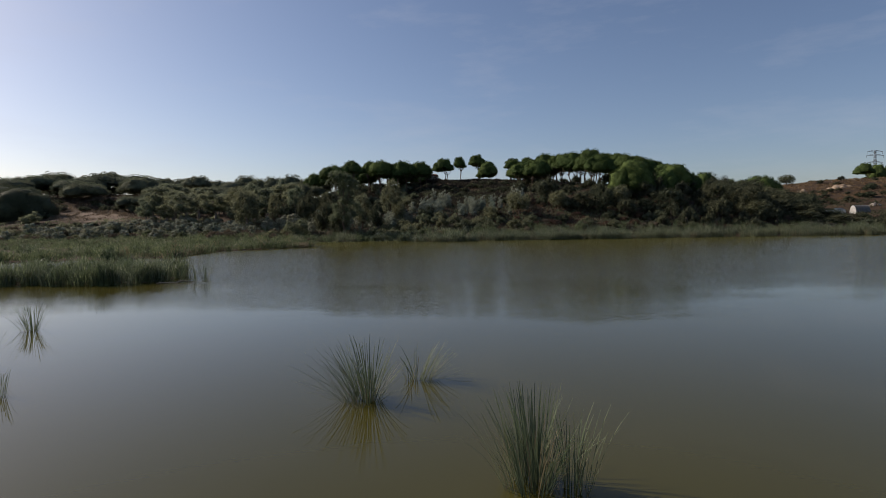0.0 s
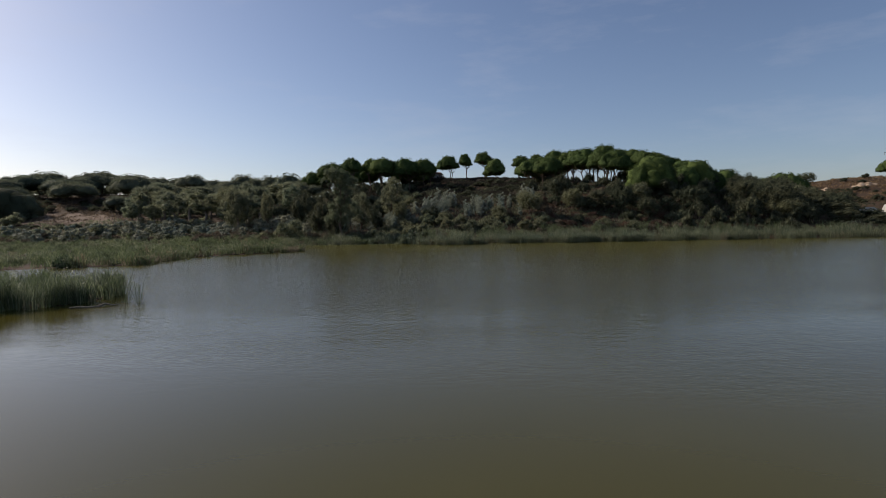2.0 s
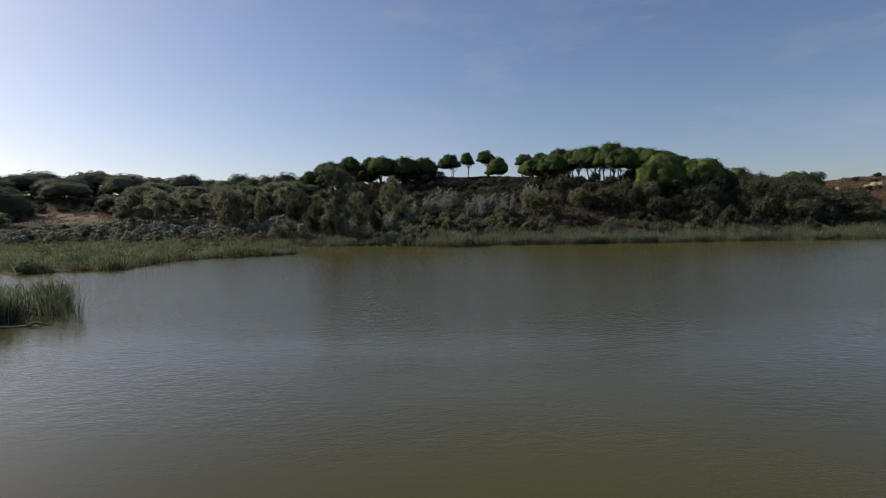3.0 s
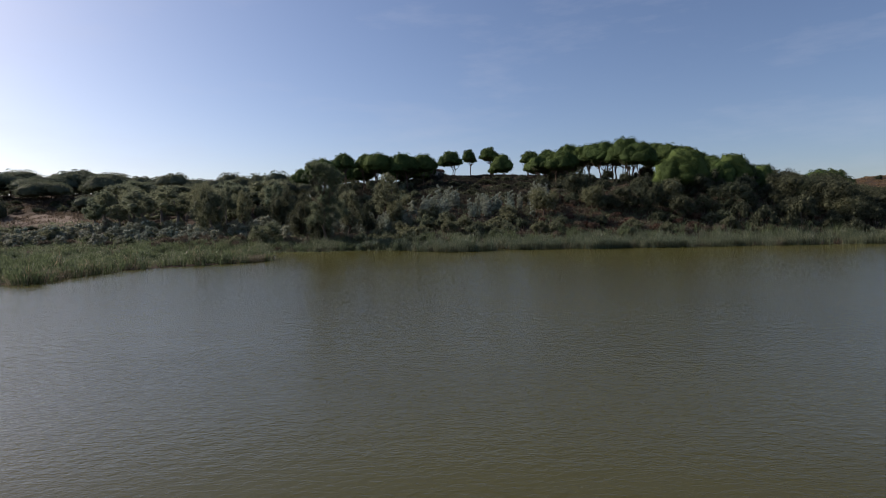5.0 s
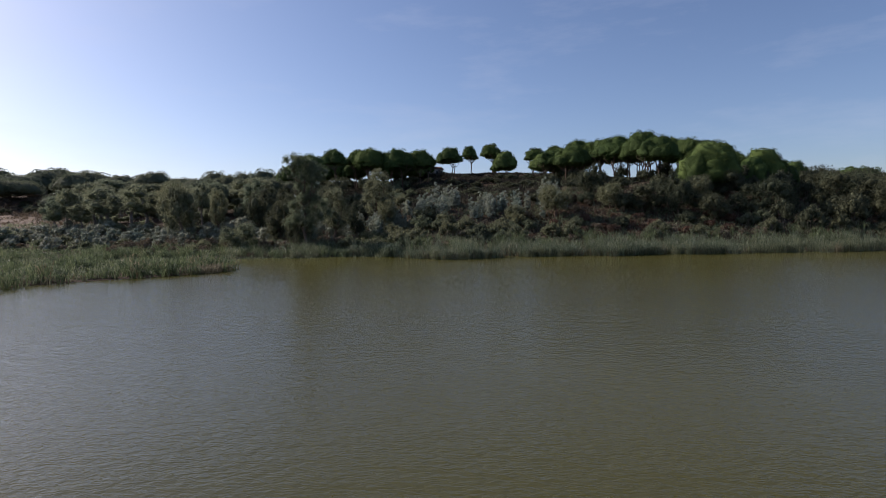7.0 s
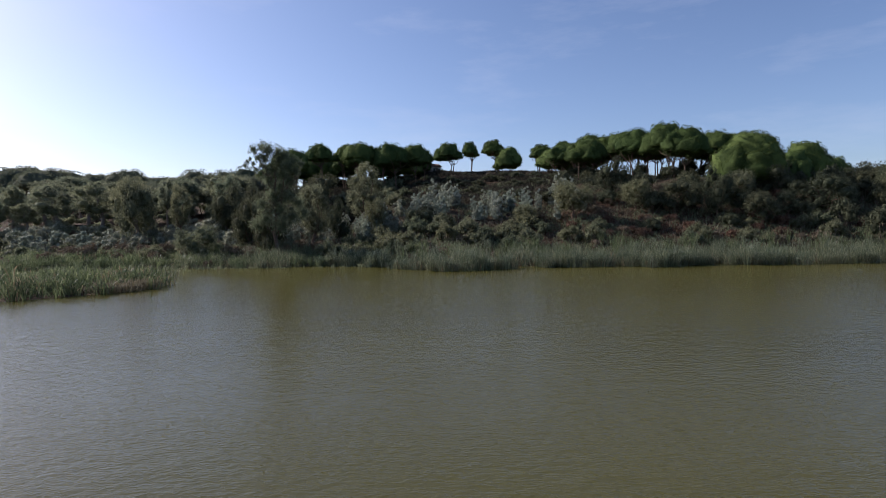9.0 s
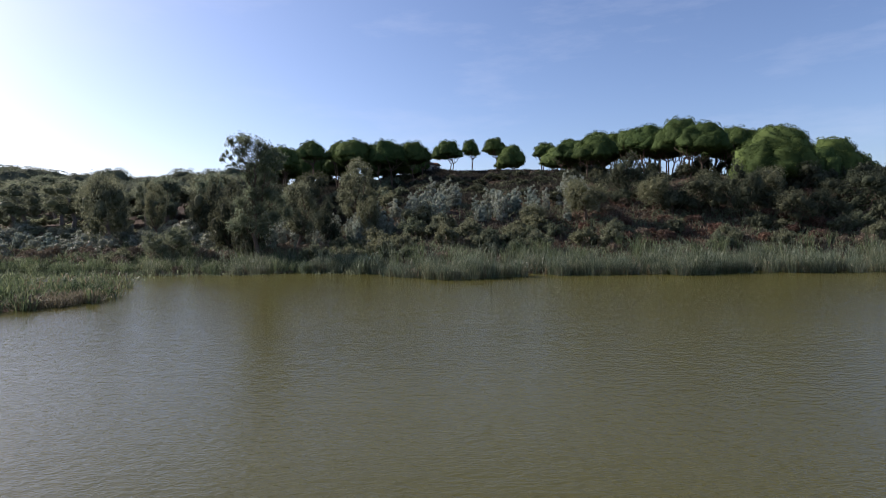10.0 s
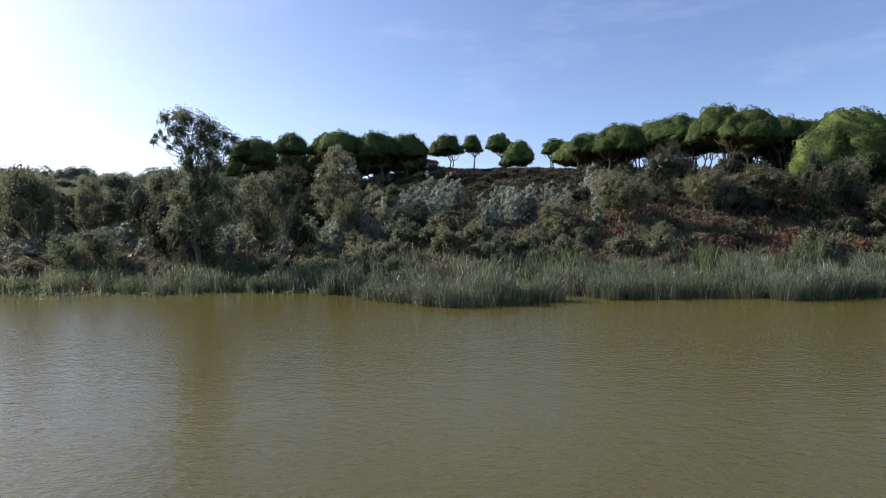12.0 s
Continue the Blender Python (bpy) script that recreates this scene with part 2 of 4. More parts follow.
def part(name, shape, mat, parent=None, label="", smooth=False):
    ob = new(name, shape.mesh(name, mat, smooth) if isinstance(shape, Shape) else shape)
    if parent is not None:
        ob.parent = parent
    return tagged(ob, label)


def tube(shape, pts, radii, sides=7):
    """A tapered limb along a line of points, grown onto the nearest limb that is there already."""
    old = np.concatenate(shape.v) if shape.v else None
    pts = np.asarray(pts, float)
    d = np.gradient(pts, axis=0)
    d /= np.linalg.norm(d, axis=1)[:, None] + 1e-9
    ref = np.where(np.abs(d[:, 2:3]) < 0.9, [[0, 0, 1.0]], [[1.0, 0, 0]])
    u = np.cross(d, ref)
    u /= np.linalg.norm(u, axis=1)[:, None]
    w = np.cross(d, u)
    a = np.arange(sides) * 2 * np.pi / sides
    ring = u[:, None] * np.cos(a)[None, :, None] + w[:, None] * np.sin(a)[None, :, None]
    v = pts[:, None] + ring * np.asarray(radii, float)[:, None, None]
    quads = []
    for i in range(len(pts) - 1):
        for j in range(sides):
            k = (j + 1) % sides
            quads.append((i * sides + j, i * sides + k, (i + 1) * sides + k, (i + 1) * sides + j))
    first = shape.n
    shape.add(v, quads)
    if old is not None:
        near = int(((old - v[0, 0]) ** 2).sum(1).argmin())
        shape.t.append(np.array([[near, first, first + 1]]))


def bent(rng, a, b, n=5, wobble=0.12):
    """A wavering line from a to b."""
    a, b = np.asarray(a, float), np.asarray(b, float)
    s = np.linspace(0, 1, n)[:, None]
    p = a + (b - a) * s
    k = np.linalg.norm(b - a) * wobble
    off = rng.normal(0, 1, (n, 3)) * k * np.sin(np.pi * s)
    return p + off


def leaves(shape, c, along, length, width, rng, out=None, face=0.0):
    """Pointed leaves at c; with face they turn their flat side outwards, along out."""
    n = len(c)
    along = along / (np.linalg.norm(along, axis=1)[:, None] + 1e-9)
    turn = rng.normal(0, 1, (n, 3))
    if out is not None:
        turn = turn * (1 - face) + out * 2.0 * face
    side = np.cross(along, turn)
    side /= np.linalg.norm(side, axis=1)[:, None] + 1e-9
    l = (length * rng.uniform(0.65, 1.35, n))[:, None] / 2
    w = (width * rng.uniform(0.65, 1.35, n))[:, None] / 2
    v = np.stack([c - along * l + side * w, c - along * l - side * w, c + along * l], 1)
    shape.add(v, tris=np.arange(3 * n).reshape(n, 3))


ICO = bmesh.new()
bmesh.ops.create_icosphere(ICO, subdivisions=2, radius=1.0)
ICO_V = np.array([tuple(v.co) for v in ICO.verts])
ICO_F = np.array([[v.index for v in f.verts] for f in ICO.faces])
ICO.free()
FINE = bmesh.new()
bmesh.ops.create_icosphere(FINE, subdivisions=3, radius=1.0)
FINE_V = np.array([tuple(v.co) for v in FINE.verts])
FINE_F = np.array([[v.index for v in f.verts] for f in FINE.faces])
FINE.free()
EGG = bmesh.new()
bmesh.ops.create_icosphere(EGG, subdivisions=1, radius=1.0)
EGG_V = np.array([tuple(v.co) for v in EGG.verts])
EGG_F = np.array([[v.index for v in f.verts] for f in EGG.faces])
EGG.free()


def foliage(shape, lumps, n, length, width, rng, up=0.25, spread=0.8, core=0.8, low=-0.4, flat=0.75, droop=0.0, fill=0.0, ragged=0.13, face=0.0):
    """Leaves over the outside of a heap of rounded lumps (x, y, z, r), with a dark heart in each."""
    L = np.asarray(lumps, float)
    pick = rng.choice(len(L), n * 2, p=L[:, 3] ** 2 / (L[:, 3] ** 2).sum())
    d = rng.normal(0, 1, (n * 2, 3))
    d[:, 2] += up
    d /= np.linalg.norm(d, axis=1)[:, None]
    ok = d[:, 2] > low
    pick, d = pick[ok], d[ok]
    rad = L[pick, 3] * (1 + ragged * rng.normal(0, 1, len(pick))) * (1 - fill * rng.uniform(0, 1, len(pick)) ** 1.5)
    c = L[pick, :3] + d * rad[:, None] * [1, 1, flat]
    inside = np.zeros(len(c), bool)
    for x, y, z, r in L:
        e = (c - [x, y, z]) / [1, 1, flat]
        inside |= (e ** 2).sum(1) < (0.8 * (1 - fill) * r) ** 2
    c, d = c[~inside][:n], d[~inside][:n]
    along = d * (1 - 0.75 * face) + rng.normal(0, spread, c.shape) - [0, 0, droop]
    leaves(shape, c, along, length, width, rng, d, face)
    if core:
        for x, y, z, r in L:
            wob = 1 + 0.2 * rng.normal(0, 1, len(EGG_V)).clip(-1, 1)
            shape.add(EGG_V * (r * core * wob)[:, None] * [1, 1, flat] + [x, y, z], tris=EGG_F)


def blades(shape, base, height, lean, heading, width, rng):
    """Long narrow leaves that rise from base and bend over."""
    n = len(base)
    s = np.array([0, 0.55, 1.0])
    out = np.stack([np.cos(heading), np.sin(heading)], 1)
    hor = (lean * height)[:, None] * s ** 1.8
    ver = height[:, None] * s * (1 - 0.35 * lean[:, None] * s ** 1.5)
    mid = np.zeros((n, 3, 3))
    mid[:, :, :2] = base[:, None, :2] + out[:, None] * hor[:, :, None]
    mid[:, :, 2] = base[:, None, 2] + ver
    face = rng.uniform(0, np.pi, n)
    side = np.stack([np.cos(face), np.sin(face), 0 * face], 1)[:, None] * (width / 2)[:, None, None]
    w = np.array([1, 0.85])[None, :, None]
    left, right = mid[:, :2] - side * w, mid[:, :2] + side * w
    v = np.concatenate([left, right, mid[:, 2:]], 1)
    k = np.arange(n)[:, None] * 5
    shape.add(v, k + [0, 2, 3, 1], k + [1, 3, 4])


# ---------------------------------------------------------------- lie of the land
SHORE_X = [-300, -60, -36, -30, -21, -14, -8, -4, -1, 3, 6, 10, 16, 20, 24, 30, 52, 76, 95, 140, 300]
SHORE_Y = [128, 127, 126, 125, 124, 125, 122, 119, 116, 113.6, 115, 116.6, 116.6, 117.5, 115, 116.2, 115, 113.5, 111, 106, 95]
MARSH_Y = [58, 66, 70, 73, 75, 82, 88, 92, 96, 99, 102, 106, 113, 116]
MARSH_X = [-200, -75, -52, -42, -35, -36.5, -36, -32, -26.5, -23.6, -23.2, -24.5, -28, -48]
HILL_Y = [112, 122, 132, 146, 160, 180, 200, 225, 265, 330, 600, 3000]
HILL_X = [-200, -100, -56, -32, 0, 35, 60, 88, 112, 140, 200]
HILL_Z = [
    [-0.6, 0.5, 1.0, 2.0, 4.0, 8.0, 12.0, 17.0, 21.0, 20.0, 12, 8],
    [-0.6, 0.5, 1.2, 3.5, 6.2, 8.5, 12.0, 16.5, 20.0, 19.0, 12, 8],
    [-0.6, 0.4, 1.5, 3.5, 5.5, 8.0, 10.5, 13.5, 15.0, 14.0, 10, 8],
    [-0.6, 0.4, 1.6, 4.0, 7.6, 13.4, 17.6, 18.4, 17.0, 13.0, 9, 8],
    [-0.6, 0.4, 2.2, 6.0, 9.5, 14.5, 18.8, 20.0, 18.0, 13.0, 9, 8],
    [-0.6, 0.4, 3.0, 8.5, 12.0, 15.5, 18.8, 20.0, 18.0, 13.0, 9, 8],
    [-0.6, 0.4, 3.5, 9.6, 13.0, 15.5, 17.0, 17.0, 15.0, 12.0, 9, 8],
    [-0.6, 0.4, 2.4, 5.6, 8.0, 10.0, 11.0, 11.0, 11.0, 11.0, 9, 8],
    [-0.6, 0.3, 0.6, 1.3, 2.6, 4.4, 7.0, 10.0, 13.5, 14.0, 10, 8],
    [-0.6, 0.4, 1.0, 1.8, 3.0, 4.2, 6.5, 10.0, 15.5, 16.0, 10, 8],
    [-0.6, 0.4, 0.8, 1.4, 2.6, 6.5, 9.5, 14.5, 21.0, 20.0, 12, 8],
]


def land(x, y):
    """Height of the ground, metres over the water."""
    x, y = np.broadcast_arrays(np.asarray(x, float), np.asarray(y, float))
    yy = y - np.interp(x, SHORE_X, SHORE_Y) + 115.5
    cols = np.stack([np.interp(yy, HILL_Y, row) for row in HILL_Z], 0)
    i = np.clip(np.searchsorted(HILL_X, x) - 1, 0, len(HILL_X) - 2)
    hx = np.array(HILL_X, float)
    f = np.clip((x - hx[i]) / (hx[i + 1] - hx[i]), 0, 1)
    f = f * f * (3 - 2 * f)
    z = np.take_along_axis(cols, i[None], 0)[0] * (1 - f) + np.take_along_axis(cols, i[None] + 1, 0)[0] * f
    rough = 0.35 * np.sin(x * 0.21 + 1.3 * np.sin(y * 0.13)) * np.sin(y * 0.17 + x * 0.05) + 0.15 * np.sin(x * 0.6 + y * 0.45)
    z = z + rough * np.clip((yy - 124) / 20, 0, 1)
    inlet = np.clip((np.interp(y, MARSH_Y, MARSH_X) - x) / 3, -1, 1) * 0.1
    inlet = np.where((y > 50) & (y < 117), inlet, -0.6)
    isle = 0.4 * (1 - ((x + 28.4) / 7.0) ** 4 - ((y - 44.6) / 4.2) ** 4)
    z = np.maximum(z, np.maximum(inlet, np.minimum(isle, 0.04)))
    near = np.clip((-30 - y) / 12, -0.6, 2.0)
    z = np.maximum(z, near)
    return np.maximum(z, -0.6)


def sheet(xs, ys, height, mat, name):
    X, Y = np.meshgrid(xs, ys)
    V = np.stack([X, Y, height(X, Y)], -1)
    nx, ny = len(xs), len(ys)
    a = (np.arange(ny - 1)[:, None] * nx + np.arange(nx - 1)[None]).ravel()
    s = Shape().add(V, np.stack([a, a + 1, a + nx + 1, a + nx], 1))
    return part(name, s, mat, smooth=True)


gx = np.concatenate([[-3000, -1500, -800, -500, -380], np.arange(-300, -80, 4), np.arange(-80, 110, 1.5), np.arange(110, 300, 4), [380, 500, 800, 1500, 3000]])
gy = np.concatenate([[-800, -300, -120], np.arange(-60, 40, 6), np.arange(40, 108, 2), np.arange(108, 230, 1.5), np.arange(230, 340, 5), [380, 450, 600, 900, 1500, 3000]])
tagged(sheet(gx, gy, land, M_GROUND, "ground"), "dry brown hillside ground rising from the lake shore", "ground", kind="structure")
tagged(sheet(np.linspace(-320, 320, 40), np.linspace(-45, 135, 30), lambda x, y: 0 * x, M_WATER, "water"),
       "murky olive-green lake water with fine wind ripples", "water", kind="structure")


def in_field(x, y, grow=0.0):
    """Inside the long bare field behind the marsh."""
    u, v = -0.8 * (x + 113) + 0.6 * (y - 183), 0.6 * (x + 113) + 0.8 * (y - 183)
    return (u / (24 + grow)) ** 2 + (v / (7.5 + grow)) ** 2 < 1 + 0.1 * np.sin(x * 0.7) + 0.1 * np.sin(y * 0.9)


tagged(sheet(np.linspace(-138, -88, 60), np.linspace(162, 204, 50), lambda x, y: land(x, y) + 0.12 - 0.6 * ~in_field(x, y), M_FIELD, "dirt_field"),
       "bare sandy field patch among the shrubs", "field", kind="structure")

# ---------------------------------------------------------------- plants
WANTED, PROTOS = {}, []


def place(proto, x, y, width, top=None, height=None, turn=None, sink=0.1):
    """Asks for a copy of proto on the ground at x, y, of that crown width and top."""
    z = float(land(x, y)) - sink
    w, h = proto["w"], proto["h"]
    sx = width / w
    sz = ((top - z) if top is not None else height) / h
    a = radians(turn if turn is not None else random.uniform(0, 360))
    WANTED.setdefault(proto.name, []).append(Matrix.LocRotScale((x, y, z), Euler((0, 0, a)), (sx, sx, sz)))


def plant_out():
    for name, poses in WANTED.items():
        proto = bpy.data.objects[name]
        for m in poses[1:]:
            copy_thing(proto, m)
        proto.matrix_basis = poses[0]
    for proto in [o for o in PROTOS if o.name not in WANTED]:
        for ob in list(proto.children) + [proto]:
            bpy.data.objects.remove(ob)


def plant(name, label, category, group, w, h, pieces):
    """A plant as an empty at its foot with its parts. pieces: name, shape, material, label."""
    root = tagged(new(name), label, category, group)
    root["w"], root["h"] = float(w), float(h)
    PROTOS.append(root)
    for n, s, mat, lab in pieces:
        part(n, s, mat, root, lab, smooth=(n in ("trunk", "stem")))
    return root


def needle_domes(shape, domes, bottom, n, leaf, puff, deep, rng):
    """Needles over the joined outside of flat-based domes (x, y, z, radius, rise), each swelling in many rounded cushions."""
    area = np.array([w * (w + h) for _, _, _, w, h in domes])
    hang = 0.16 + deep

    def ellipsoid(d, w, h):
        full = (np.hypot(d[:, 0], d[:, 1]) + 0.02) ** -0.05      # broad shoulders
        return np.stack([w * full, w * full, np.where(d[:, 2] > 0, h, h * hang)], 1)

    for k, (dx, dy, dz, w, h) in enumerate(domes):
        mid = np.array([dx, dy, dz])
        cells = int(2.6 * (w / puff) ** 2) + 8
        cd = rng.normal(0, 1, (cells, 3))
        cd /= np.linalg.norm(cd, axis=1)[:, None]
        cp, cr = cd * ellipsoid(cd, w, h), puff * rng.uniform(0.75, 1.5, cells)
        lift = rng.uniform(-0.25, 0.6, cells) * puff

        def swell(d):
            q = d * ellipsoid(d, w, h)
            dist = np.sqrt(((q[:, None] - cp[None]) ** 2).sum(2)) / cr
            near = dist.argmin(1)
            near_d = dist[np.arange(len(q)), near]
            rise = 1.0 * cr[near] * np.sqrt(np.clip(1 - near_d ** 2, 0, 1)) + lift[near] - 0.75 * puff
            return q, near, rise

        count = int(2.1 * n * area[k] / area.sum())
        d = rng.normal(0, 1, (count, 3))
        d[:, 2] += 0.2
        d /= np.linalg.norm(d, axis=1)[:, None]
        q, near, rise = swell(d)
        c = mid + q + d * (rise + rng.normal(0, 0.1, count) * puff)[:, None]
        keep = (c[:, 2] > bottom - 0.15 * h) & (rng.uniform(0, 1, count) < 1.1 + d[:, 2])
        for m, (ex, ey, ez, ew, eh) in enumerate(domes):
            if m != k:
                e = (c - [ex, ey, ez]) / np.where(c[:, 2:] > ez, [[ew, ew, eh]], [[ew, ew, eh * hang]])
                keep &= (e ** 2).sum(1) > 0.8
        out = (d / ellipsoid(d, w, h)) * w + 0.9 * (q - 0.75 * cp[near]) / cr[near][:, None]
        c, out = c[keep], out[keep]
        out /= np.linalg.norm(out, axis=1)[:, None]
        along = 0.45 * out + rng.normal(0, 0.75, c.shape) + [0, 0, 0.25]
        leaves(shape, c, along, leaf, leaf * 0.42, rng, out, 0.35)
        heart, faces = (FINE_V, FINE_F) if puff < 0.9 else (ICO_V, ICO_F)
        q, near, rise = swell(heart)
        shape.add(mid + q + heart * (rise - 0.38 * puff)[:, None], tris=faces)


def stone_pine(seed, R, H, thick, n, label, leaf=0.24, puff=0.58, shelves=5, needles=None, stems=1, fork=0.6, deep=0.0):
    """An umbrella pine: bare trunks that fork and fan out under a dome of several shelves of small needle clumps.
    deep: how far the crown hangs down round its sides."""
    rng = np.random.default_rng(seed)
    bottom = H - thick
    eye = bottom + 0.3 * thick          # the widest level of the crown
    domes = [(rng.normal(0, 0.06 * R), rng.normal(0, 0.06 * R), eye, R * 0.78, thick * 0.7)]
    turn = rng.uniform(0, 6.28)
    for k in range(shelves):
        a = turn + k * 6.2832 / shelves + rng.uniform(-0.35, 0.35)
        w = R * rng.uniform(0.4, 0.62)
        domes.append(((R - w) * math.cos(a), (R - w) * math.sin(a), eye - thick * rng.uniform(-0.02, 0.18), w, thick * rng.uniform(0.42, 0.62)))
    crown = Shape()
    needle_domes(crown, domes, bottom, n, leaf, puff, deep, rng)
    trunk = Shape()
    for st in range(stems):
        foot = rng.normal(0, 0.22 * R, 2) * (stems > 1)
        lean = foot * 1.5 + rng.normal(0, 0.5, 2)
        tr = 0.009 * H + 0.05
        top = bottom * fork * rng.uniform(0.85, 1.15) + 0.1 * thick
        line = bent(rng, (foot[0], foot[1], -0.3), (lean[0], lean[1], top), 6, 0.015)
        tube(trunk, line, np.linspace(tr * 1.3, tr * 0.8, 6), 7)
        for k in range(9 if stems == 1 else 6):
            a = k * 2.4 + rng.uniform(-0.5, 0.5)
            q = R * rng.uniform(0.25, 0.8)
            goal = (lean[0] + q * math.cos(a), lean[1] + q * math.sin(a), eye - 0.05 * thick)
            tube(trunk, bent(rng, line[-1] - [0, 0, 0.2], goal, 5, 0.06), np.linspace(tr * 0.55, 0.05, 5), 5)
    return plant("stone_pine", label, "pine tree", "stone pines", 2 * R, H,
                 [("trunk", trunk, M_BARK, ""), ("crown", crown, needles or M_PINE, "")])


def round_tree(name, seed, R, H, clear, n, label, mat, bark, leaf=0.4, ratio=0.42, open_=0.0, lumps=16, droop=0.0, group=""):
    """A broad tree with several limbs and a lumpy crown."""
    rng = np.random.default_rng(seed)
    heap = []
    for k in range(lumps):
        d = rng.normal(0, 1, 3)
        d /= np.linalg.norm(d)
        q = rng.uniform(0.45, 0.78)
        r = R * rng.uniform(0.24, 0.4) * (1 - 0.35 * open_)
        z = clear + (H - clear) * 0.5 + d[2] * q * (H - clear) * 0.5
        heap.append((d[0] * q * R, d[1] * q * R, min(max(z, clear + 0.3 * r), H - r * 0.8), r))
    crown = Shape()
    foliage(crown, heap, n, leaf, leaf * ratio, rng, up=0.1, spread=0.9, core=0.72 * (1 - 0.8 * open_), low=-0.9, flat=0.9, droop=droop, ragged=0.2, face=0.4)
    trunk = Shape()
    tr = 0.022 * H + 0.05
    fork = clear + (H - clear) * 0.18
    line = bent(rng, (0, 0, -0.3), (*rng.normal(0, 0.3, 2), fork), 5, 0.06)
    tube(trunk, line, np.linspace(tr * 1.3, tr * 0.8, 5), 8)
    for x, y, z, r in heap[:9]:
        tube(trunk, bent(rng, line[-1] - [0, 0, 0.3], (x, y, z), 5, 0.1), np.linspace(tr * 0.55, 0.03, 5), 5)
    return plant(name, label, "tree", group, 2 * R, H, [("trunk", trunk, bark, ""), ("crown", crown, mat, "")])


def shrub(name, seed, R, H, n, label, mat, leaf=0.25, ratio=0.4, upright=0.0, core=0.75, group="", lumps=9):
    """A bush of several stems, rounded or of upright plumes."""
    rng = np.random.default_rng(seed)
    heap, stems = [], Shape()
    for k in range(lumps):
        a, u = rng.uniform(0, 2 * np.pi), math.sqrt(rng.uniform(0, 1))
        r = R * rng.uniform(0.22, 0.48) * (1 - 0.4 * upright)
        x, y = (R - r) * u * math.cos(a), (R - r) * u * math.sin(a)
        top = H * (1 - 0.45 * u * u) * rng.uniform(0.75, 1.0)
        steps = 1 + int(round(2.2 * upright))
        for j in range(steps):
            f = (j + 1) / steps
            heap.append((x * (0.7 + 0.3 * f), y * (0.7 + 0.3 * f), max(r * 0.6, top * f - r * 0.8), r * (1.1 - 0.4 * f)))
        tube(stems, bent(rng, (x * 0.2, y * 0.2, -0.15), (x, y, top * 0.8), 3, 0.08), np.linspace(0.05, 0.015, 3), 3)
    crown = Shape()
    foliage(crown, heap, n, leaf, leaf * ratio, rng, up=0.3, spread=0.8, core=core, low=-0.6, flat=1.0, ragged=0.2, face=0.4)
    return plant(name, label, "shrub", group, 2 * R, H, [("stem", stems, M_WOOD, ""), ("foliage", crown, mat, "")])


PINE_LABEL = "umbrella-shaped stone pine with dark green crown on bare trunk"
BRIGHT = "umbrella-shaped stone pine with bright green crown on tall trunk"
PINES = [
    stone_pine(11, 4.6, 8.2, 6.2, 8000, PINE_LABEL, stems=2, deep=0.25),
    stone_pine(12, 4.5, 10.6, 5.6, 8000, BRIGHT, stems=2, deep=0.1),
    stone_pine(13, 4.4, 11.6, 5.2, 8000, BRIGHT, stems=2, fork=0.7, shelves=5),
    stone_pine(14, 4.4, 13.6, 5.2, 8000, PINE_LABEL, stems=2, fork=0.75),
    stone_pine(19, 4.4, 17.0, 5.6, 8000, PINE_LABEL, stems=3, fork=0.8, shelves=5),
    stone_pine(10, 3.4, 10.4, 4.6, 6500, "slim stone pine with small flat crown on tall trunk", leaf=0.26, stems=2, fork=0.75, shelves=3),
    stone_pine(20, 4.5, 8.6, 7.6, 9000, "broad low stone pine with deep dark crown on the slope", deep=0.6, shelves=6),
]


def pine(x, y, w, top):
    """Plants the stone pine whose build suits that width and height."""
    want = (top - float(land(x, y))) / w
    best = min(PINES[:5], key=lambda o: abs(math.log(o["h"] / o["w"] / want)))
    place(best, x, y, w, top)


BIG_PINE = stone_pine(15, 6.4, 11.5, 9.4, 26000, "large spreading stone pine with sunlit green dome on the slope", leaf=0.25, puff=0.6, shelves=7, deep=0.5)
FAR_PINES = [
    stone_pine(16, 7.0, 9.5, 6.2, 4200, "wide dark stone pine on the far hill", leaf=0.44, puff=1.0, shelves=4, needles=M_HAZEPINE),
    stone_pine(17, 6.4, 10.0, 6.6, 4200, "wide dark stone pine on the far hill", leaf=0.44, puff=1.0, shelves=3, needles=M_HAZEPINE),
]
LOW_PINE = stone_pine(18, 9.0, 13.0, 12.3, 9000, "low spreading dark pine beside the marsh", leaf=0.4, puff=1.2, shelves=6, needles=M_SHADE_EVERGREEN, deep=0.7)


# along the skyline of the hill: x, y, crown width, top
RIDGE = [
    (-33.4, 184, 8.6, 23.9), (-28.0, 192, 7.6, 26.0), (-21.9, 194, 6.6, 25.9), (-16.8, 187, 9.6, 25.5), (-9.6, 186, 9.5, 25.0),
    (-3.7, 188, 8.2, 24.9), (4.4, 205, 8.2, 27.8), (21.3, 208, 8.4, 26.8), (36.2, 205, 5.8, 27.8), (41.1, 195, 9.2, 27.9), (35.9, 198, 6.8, 26.2),
]
SLIM = [(11.1, 214, 5.1, 29.6), (18.7, 221, 7.4, 31.2), (32.3, 218, 7.5, 29.1)]
